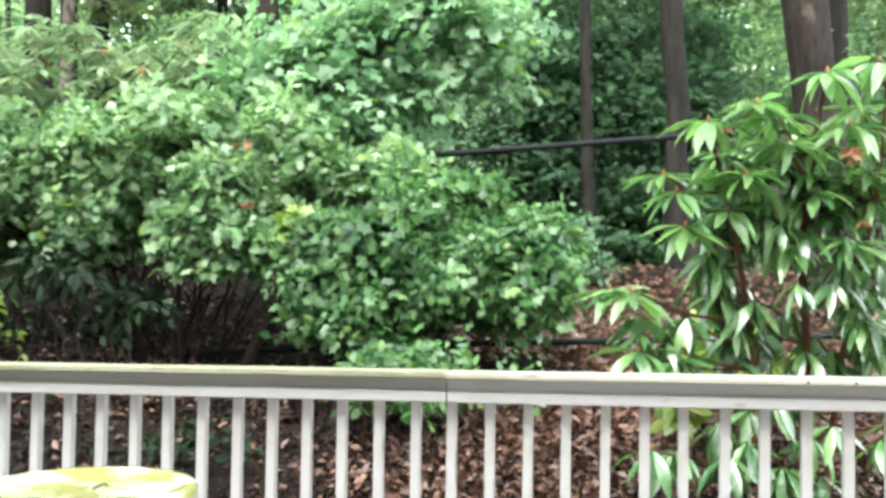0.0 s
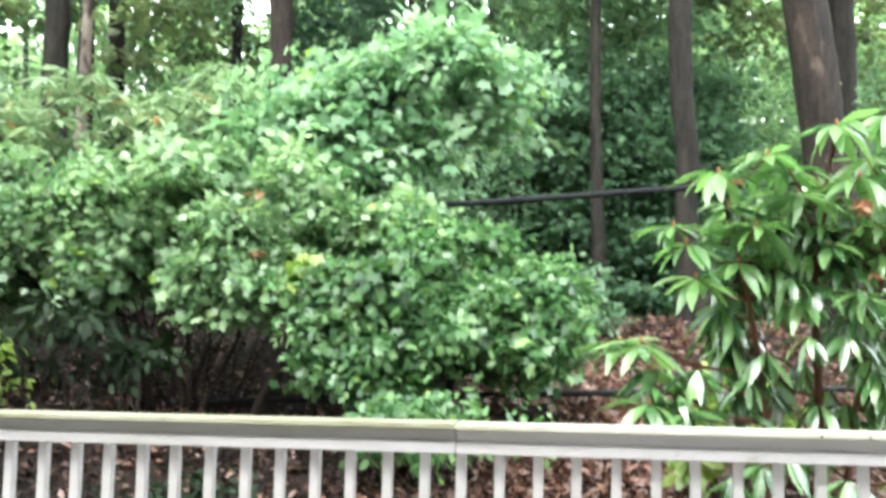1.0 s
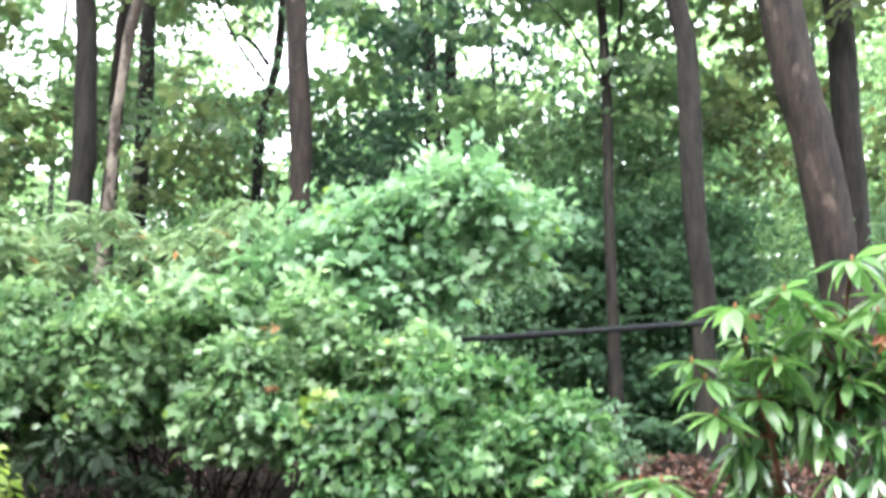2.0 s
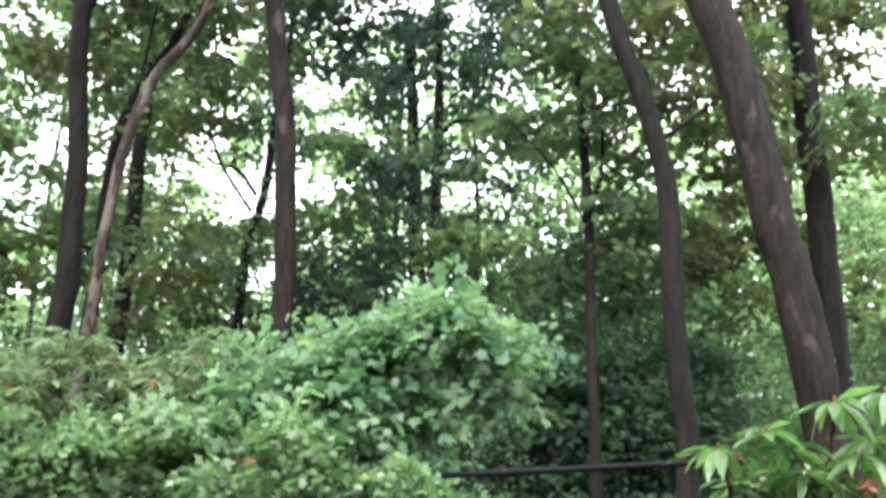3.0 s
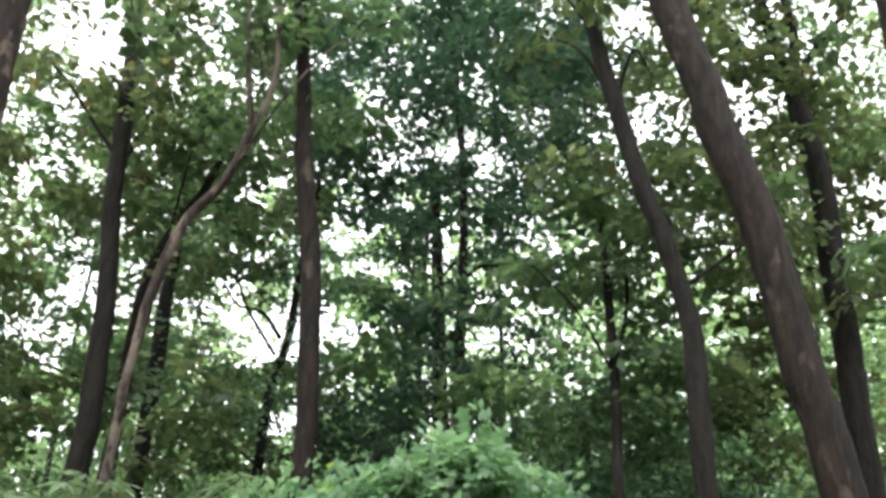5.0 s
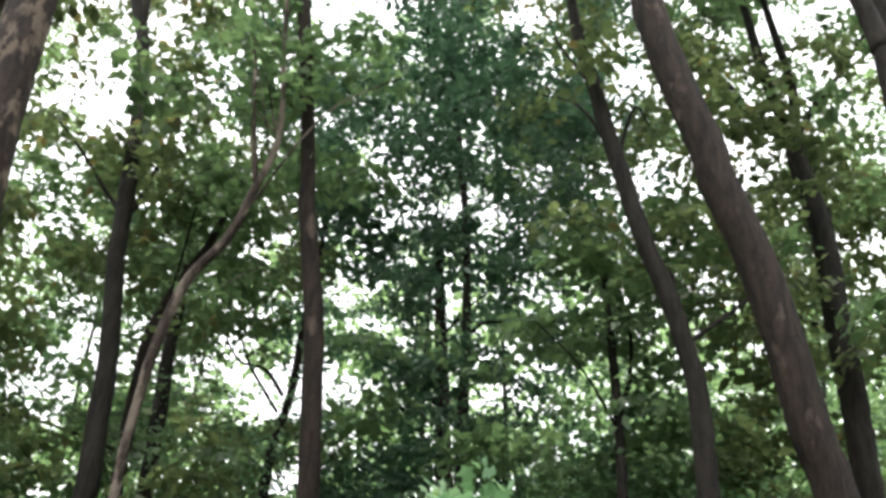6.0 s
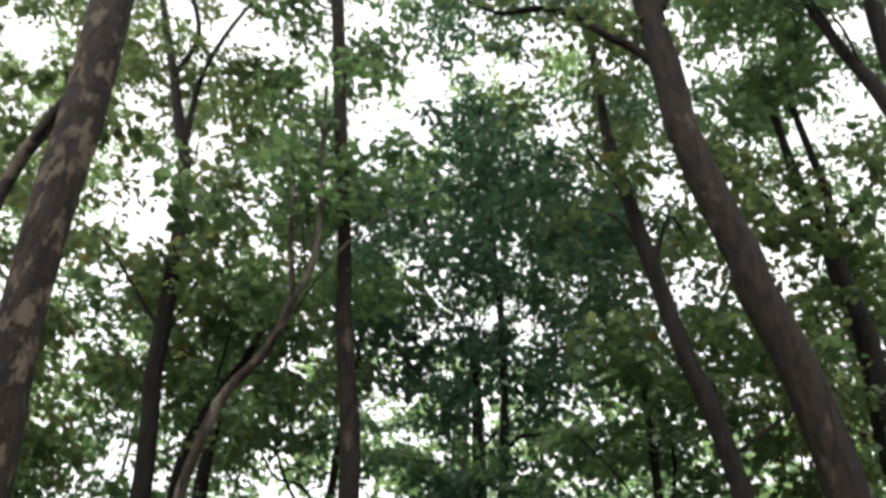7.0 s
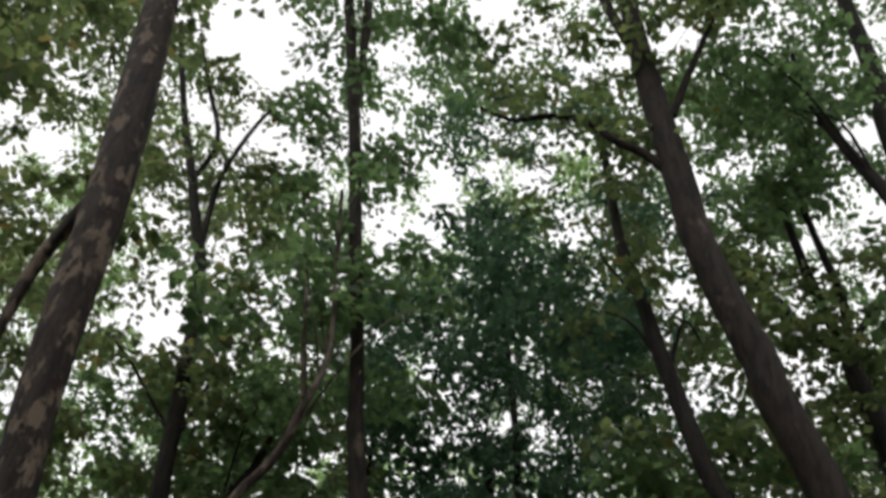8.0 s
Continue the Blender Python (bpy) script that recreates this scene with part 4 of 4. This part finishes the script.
shrub("seedling", "yellow-green maple seedling growing up through the shrub", "plant", (-0.8, 5.75, gz(-0.8, 5.75)), SPRIG, LEAF_LIME, 0.085, 0.9, LOBED,
      [[(-0.8, 5.75, gz(-0.8, 5.75) - 0.03, 0.006), (-0.82, 5.7, 1.2, 0.005), (-0.8, 5.64, 1.58, 0.003)]], fans=90, twigs=3, each=2, reach=0.1, open_part=-1, tilt=0.5)
BUSH_B = [((-0.62, 5.85, 1.42), (0.37, 0.35, 0.27)), ((-0.12, 5.9, 1.57), (0.37, 0.35, 0.32)), ((0.29, 5.9, 1.6), (0.28, 0.3, 0.27)), ((0.15, 5.8, 1.24), (0.4, 0.35, 0.25)),
          ((0.54, 5.85, 1.35), (0.2, 0.25, 0.28)), ((-0.44, 5.75, 1.1), (0.4, 0.25, 0.17)), ((-0.89, 5.7, 1.14), (0.18, 0.15, 0.13)), ((0.02, 6.0, 1.72), (0.25, 0.3, 0.15))]
FOOT_B = (-0.35, 5.9, gz(-0.35, 5.9))
shrub("evergreen_shrub", "dense glossy green shrub sweeping down to the leafy bank", "shrub", FOOT_B, BUSH_B, LEAF_BUSH, 0.074, 0.75, LOBED, auto_stems(FOOT_B, BUSH_B, 2, 0.013), fans=300, reach=0.15, tilt=0.65, face=0.45)
SAP = [((-1.48, 7.0, 2.59), (0.33, 0.35, 0.25)), ((-1.03, 7.0, 2.82), (0.41, 0.35, 0.27)), ((-0.58, 7.05, 3.0), (0.41, 0.4, 0.23)), ((-0.09, 7.1, 3.15), (0.39, 0.4, 0.23)), ((0.26, 7.25, 2.97), (0.29, 0.3, 0.2)),
       ((-0.57, 6.95, 2.6), (0.39, 0.35, 0.22)), ((-1.1, 6.9, 2.49), (0.39, 0.35, 0.18)), ((-0.23, 7.1, 2.71), (0.25, 0.25, 0.2)), ((-0.16, 7.1, 3.36), (0.21, 0.3, 0.09)), ((0.4, 7.1, 3.2), (0.14, 0.25, 0.1)), ((-0.9, 6.85, 2.3), (0.45, 0.3, 0.2)), ((-0.5, 7.15, 2.4), (0.3, 0.25, 0.2))]
FOOT_S = (-0.45, 7.1, gz(-0.45, 7.1))
shrub("maple_sapling", "bright green lobed-leaf sapling arching over the shrubs", "sapling", FOOT_S, SAP, LEAF_SAPLING, 0.095, 0.95, LOBED, auto_stems(FOOT_S, SAP, 1, 0.014), fans=58, twigs=5, each=6, reach=0.36, rugged=1.3, tilt=0.4, open_part=0.05, face=0.15)


def whorled_shrub(label, foot, tips, mat, length):
    """Shrub whose long leaves stand in drooping whorls on the ends of bare branches."""
    ob = thing("rhododendron", foot, label, "shrub")
    o = np.array(foot)
    vs = []
    for tip in tips:
        n = int(rng.integers(8, 13))
        a = np.arange(n) * 2 * np.pi / n + rng.uniform(-0.3, 0.3, n)
        way = np.stack([np.cos(a), np.sin(a), -rng.uniform(0.05, 0.75, n)], -1)
        nor = np.array([0, 0, 1.0]) + 0.4 * np.stack([np.cos(a), np.sin(a), 0 * a], -1) + rng.standard_normal((n, 3)) * 0.25
        ln = length * rng.uniform(0.7, 1.15, n)
        vs.append(blades(np.tile(tip, (n, 1)) + way * 0.012, way, nor, ln, ln * 0.27, OVAL))
        if rng.random() > 0.22:
            continue
        s = o + np.array([rng.uniform(-0.9, 0.9), rng.uniform(-0.2, 0.2), 0])
        mid = s + (tip - s) * np.array([0.4, 0.5, 0.6])
        tube("branch", [(*s, 0.016), (*mid, 0.011), (*(tip + np.array([0, 0, -0.02])), 0.005)], STEM, ob, 5, 4)
    v, f = joined(vs)
    part_mesh("foliage", mesh_from("foliage", v - o, f, mat), ob, kind="stuff")


PALE_TIPS = np.stack([rng.uniform(-3.9, -1.5, 170), rng.uniform(6.85, 7.6, 170), np.zeros(170)], -1)
PALE_TIPS[:, 2] = 3.06 + 0.1 * np.sin(PALE_TIPS[:, 0] * 6.3) - rng.gamma(1.5, 0.27, 170)
whorled_shrub("pale green rhododendron with drooping leaf whorls behind the evergreen", (-2.8, 7.7, gz(-2.8, 7.7)), PALE_TIPS, LEAF_PALE, 0.2)
LOW = [((1.14, 9.24, 1.52), (0.34, 0.3, 0.28))]
shrub("low_shrub", "small blue-green shrub on the leafy slope", "shrub", (1.4, 9.24, gz(1.4, 9.24)), LOW, LEAF_UNDER, 0.075, 0.5, OVAL, auto_stems((1.4, 9.24, gz(1.4, 9.24)), LOW, 3, 0.012), fans=110)
HERB = [((-0.1, 5.13, 0.78), (0.5, 0.25, 0.12)), ((1.3, 4.72, 0.84), (0.3, 0.2, 0.2)), ((-1.2, 4.62, 0.42), (0.3, 0.2, 0.2))]
shrub("low_plant", "low bright green leafy plants on the bank", "plant", (-0.1, 5.13, gz(-0.1, 5.13)), HERB[:1], LEAF_BUSH, 0.07, 0.6, OVAL, auto_stems((-0.1, 5.13, gz(-0.1, 5.13)), HERB[:1], 4, 0.006), fans=110)
shrub("low_plant", "yellow-green leafy plant below the rhododendron", "plant", (1.3, 4.72, gz(1.3, 4.72)), HERB[1:2], LEAF_LIME, 0.09, 0.6, OVAL, auto_stems((1.3, 4.72, gz(1.3, 4.72)), HERB[1:2], 4, 0.006), fans=110)
shrub("low_plant", "sparse green plant under the broad shrub, its colour darkened for shade", "plant", (-1.2, 4.62, gz(-1.2, 4.62)), HERB[2:], LEAF_SHADED, 0.06, 0.55, OVAL, auto_stems((-1.2, 4.62, gz(-1.2, 4.62)), HERB[2:], 5, 0.006), fans=25)
EDGE = [((-2.62, 5.34, 1.05), (0.25, 0.2, 0.25))]
shrub("leafy_shrub", "yellow-green leafy shrub at the end of the bank", "shrub", (-2.8, 5.34, gz(-2.8, 5.34)), EDGE, LEAF_LIME, 0.065, 0.6, OVAL, auto_stems((-2.8, 5.34, gz(-2.8, 5.34)), EDGE, 4, 0.012), fans=110)


# ---------------------------------------------------------------- the rhododendron behind the rail
def long_leaf(droop, fold, mat, half=0.11):
    """One long leathery leaf, 1 long."""
    bm = bmesh.new()
    rows = []
    for s in np.linspace(0, 1, 7):
        w = half * math.sin(math.pi * min(1, s * 0.96 + 0.03)) ** 1.1
        z = -droop * s * s
        rows.append([bm.verts.new((s * (1 - 0.25 * droop * s), k * w, z + fold * abs(k) * w)) for k in (-1, 0, 1)])
    for a, b in zip(rows, rows[1:]):
        for k in (0, 1):
            bm.faces.new((a[k], b[k], b[k + 1], a[k + 1]))
    me = bpy.data.meshes.new("leaf")
    bm.to_mesh(me)
    bm.free()
    me.materials.append(mat)
    for q in me.polygons:
        q.use_smooth = True
    return me


def build_rhododendron():
    foot = Vector((1.42, 4.27, gz(1.42, 4.16)))
    ob = thing("rhododendron", foot, "tall glossy rhododendron with whorls of long drooping wet leaves", "shrub")
    forms = ((0.06, 0.35), (0.16, 0.3), (0.28, 0.4), (0.42, 0.3), (0.12, 0.15))
    shapes = [long_leaf(d, f, LEAF_RHODO, 0.11) for d, f in forms]
    young = [long_leaf(d, f, LEAF_RHODO_YOUNG, 0.118) for d, f in forms]
    withered = long_leaf(0.5, 1.4, LEAF_RUST)
    tips = [(1.54, 3.95, 2.11), (1.78, 4.02, 2.17), (1.72, 4.08, 1.99), (1.07, 3.98, 1.91), (1.26, 3.95, 1.98), (1.37, 4.02, 1.93), (0.91, 4.08, 1.7), (0.94, 3.98, 1.62), (1.21, 3.95, 1.69), (1.12, 4.02, 1.78), (1.55, 4.08, 1.83), (1.39, 3.98, 1.83), (1.63, 3.95, 1.9), (1.52, 4.02, 1.63), (1.65, 4.08, 1.69), (1.71, 3.98, 1.7), (0.97, 3.95, 1.48), (1.16, 4.02, 1.55), (1.44, 4.08, 1.42), (1.65, 3.98, 1.42), (0.75, 3.95, 1.22), (0.68, 4.02, 1.22), (0.83, 4.08, 1.11)]
    tips += [(1.9, 4.0, 1.75), (0.92, 3.9, 0.95), (0.78, 3.92, 0.98)]
    n_open = len(tips)
    for k in range(36):
        q = random.uniform(1.1, 2.1)
        tips.append((q, random.uniform(4.05, 4.3), random.uniform(1.5, 1.7 + 0.45 * min(1, q - 1.0))))
    for k in range(34):
        tips.append((random.uniform(0.78, 1.75), random.uniform(3.74, 3.98), random.uniform(0.15, 0.85)))
    tips += [(0.8, 3.95, 1.05), (0.9, 3.95, 1.02), (0.97, 3.92, 1.12), (0.86, 3.98, 0.92)]
    while len(tips) < 185:
        d = unit(rng.standard_normal(3)) * rng.uniform(0.4, 1) ** 0.5
        tips.append((1.5 + 0.42 * d[0], 4.2 + 0.24 * d[1], 1.3 + 0.55 * d[2]))
    trunks = [[(1.5, 4.16, foot.z - 0.1, 0.02), (1.52, 4.13, 0.9, 0.018), (1.5, 4.11, 1.5, 0.014), (1.56, 4.03, 2.08, 0.007)],
              [(1.36, 4.19, foot.z - 0.1, 0.018), (1.3, 4.14, 0.9, 0.015), (1.22, 4.09, 1.4, 0.01), (1.1, 4.05, 1.85, 0.006)],
              [(1.6, 4.21, foot.z - 0.1, 0.018), (1.68, 4.16, 0.95, 0.014), (1.78, 4.06, 1.6, 0.01), (1.8, 3.98, 2.15, 0.006)]]
    for s in trunks:
        tube("stem", [(*p[:3], p[3]) for p in s], TWIG_RED, ob, 8, 5, 0.03)
    pts = np.vstack([spline(s, 6) for s in trunks])
    bm = bmesh.new()
    bmesh.ops.create_icosphere(bm, subdivisions=1, radius=0.008, matrix=Matrix.Translation((0, 0, 0.01)) @ Matrix.Diagonal((1, 1, 2.1, 1)))
    bud = bpy.data.meshes.new("bud")
    bm.to_mesh(bud)
    bm.free()
    bud.materials.append(BUD)
    count = 0
    rest = []
    for i, tip in enumerate(tips):
        tip = Vector(tip)
        low = pts[pts[:, 2] < tip.z - 0.05]
        if len(low) == 0:
            low = pts[:3]
        s = low[np.argmin(np.linalg.norm(low[:, :3] - np.array(tip), axis=1) + 0.0)]
        midp = (Vector(s[:3]) + tip) / 2 + Vector((0, 0, -0.03))
        branch = tube("branch", [(*s[:3], 0.007), (*midp, 0.006), (*tip, 0.004)], TWIG_RED, ob, 6, 4)
        if i < n_open:
            part_mesh("bud", bud, branch, "reddish brown leaf bud").matrix_local = Matrix.Translation(tip - foot)
        n = random.randint(12, 15) if i < n_open else random.randint(8, 12)
        for k in range(n):
            a = 2 * math.pi * k / n + random.uniform(-0.3, 0.3)
            pitch = random.uniform(-12, 38) if i < n_open else random.uniform(0, 48) if i < n_open + 36 else random.uniform(15, 70)
            ln = random.uniform(0.15, 0.23) if i < n_open else random.uniform(0.13, 0.21)
            m = Matrix.Translation(tip - foot) @ Matrix.Rotation(a, 4, "Z") @ Matrix.Rotation(radians(pitch), 4, "Y") @ Matrix.Rotation(radians(random.uniform(-25, 25)), 4, "X") @ Matrix.Scale(ln, 4) @ Matrix.Translation((0.06, 0, 0))
            me = random.choice(young if random.random() < (0.75 if i < n_open else 0.55 if tip.z > 1.5 else 0.35 if tip.z < 0.8 else 0.12) else shapes)
            if count < 300:
                part_mesh("leaf", me, branch).matrix_local = m
                count += 1
            else:
                q = np.array([m @ w.co for w in me.vertices])
                rest.append((q, np.array([tuple(g.vertices) for g in me.polygons])))
    for place, many, size in (((1.56, 3.76, 1.78), 8, 0.075), ((1.1, 3.82, 1.86), 4, 0.045), ((1.62, 3.80, 1.5), 3, 0.05)):
        for k in range(many):
            m = Matrix.Translation(Vector(place) - foot) @ Matrix.Rotation(2.4 * k, 4, "Z") @ Matrix.Rotation(radians(20 + 11 * k), 4, "Y") @ Matrix.Rotation(0.8 * k, 4, "X") @ Matrix.Scale(size * (0.7 + 0.06 * k), 4) @ Matrix.Scale(1.9, 4, (0, 1, 0))
            part_mesh("withered_leaf", withered, ob, "curled orange-brown dead leaf").matrix_local = m
    v, f = joined(rest)
    part_mesh("leaf_mass", mesh_from("leaf_mass", v, f, LEAF_RHODO_MASS, True), ob, kind="stuff")


build_rhododendron()


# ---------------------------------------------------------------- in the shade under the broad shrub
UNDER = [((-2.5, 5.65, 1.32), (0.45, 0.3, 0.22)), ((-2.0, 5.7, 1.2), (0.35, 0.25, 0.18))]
shrub("low_plant", "leafy growth under the shrub, the shade put into its dark green", "plant", (-2.0, 5.5, gz(-2.0, 5.5)), UNDER, LEAF_SHADED, 0.1, 0.4, OVAL, auto_stems((-2.0, 5.5, gz(-2.0, 5.5)), UNDER, 6, 0.006), fans=32, droop=0.9)


def scatter_leaves(n):
    """Fallen leaves lying thinly between the stems of the shrub."""
    g = np.random.default_rng(31)
    x, y = g.uniform(-3.6, 0.1, n), g.uniform(4.8, 7.0, n)
    way = np.stack([g.standard_normal(n), g.standard_normal(n), g.standard_normal(n) * 0.4 + 0.1], -1)
    nor = np.array([0, -0.25, 1.0]) + g.standard_normal((n, 3)) * 0.55
    ln = g.uniform(0.035, 0.09, n)
    v, f = blades(np.stack([x, y, ground_z(x, y) + g.uniform(0.0, 0.04, n)], -1), way, nor, ln, ln * g.uniform(0.35, 0.65, n), (SIMPLE[0] * np.array([1, 1, 2.6]), SIMPLE[1]))
    tagged(new("leaf_litter", mesh_from("leaf_litter", v, f, LEAF_DEAD)), "brown fallen leaves scattered on dark soil under the shrub", "fallen leaves", kind="stuff")


scatter_leaves(900)
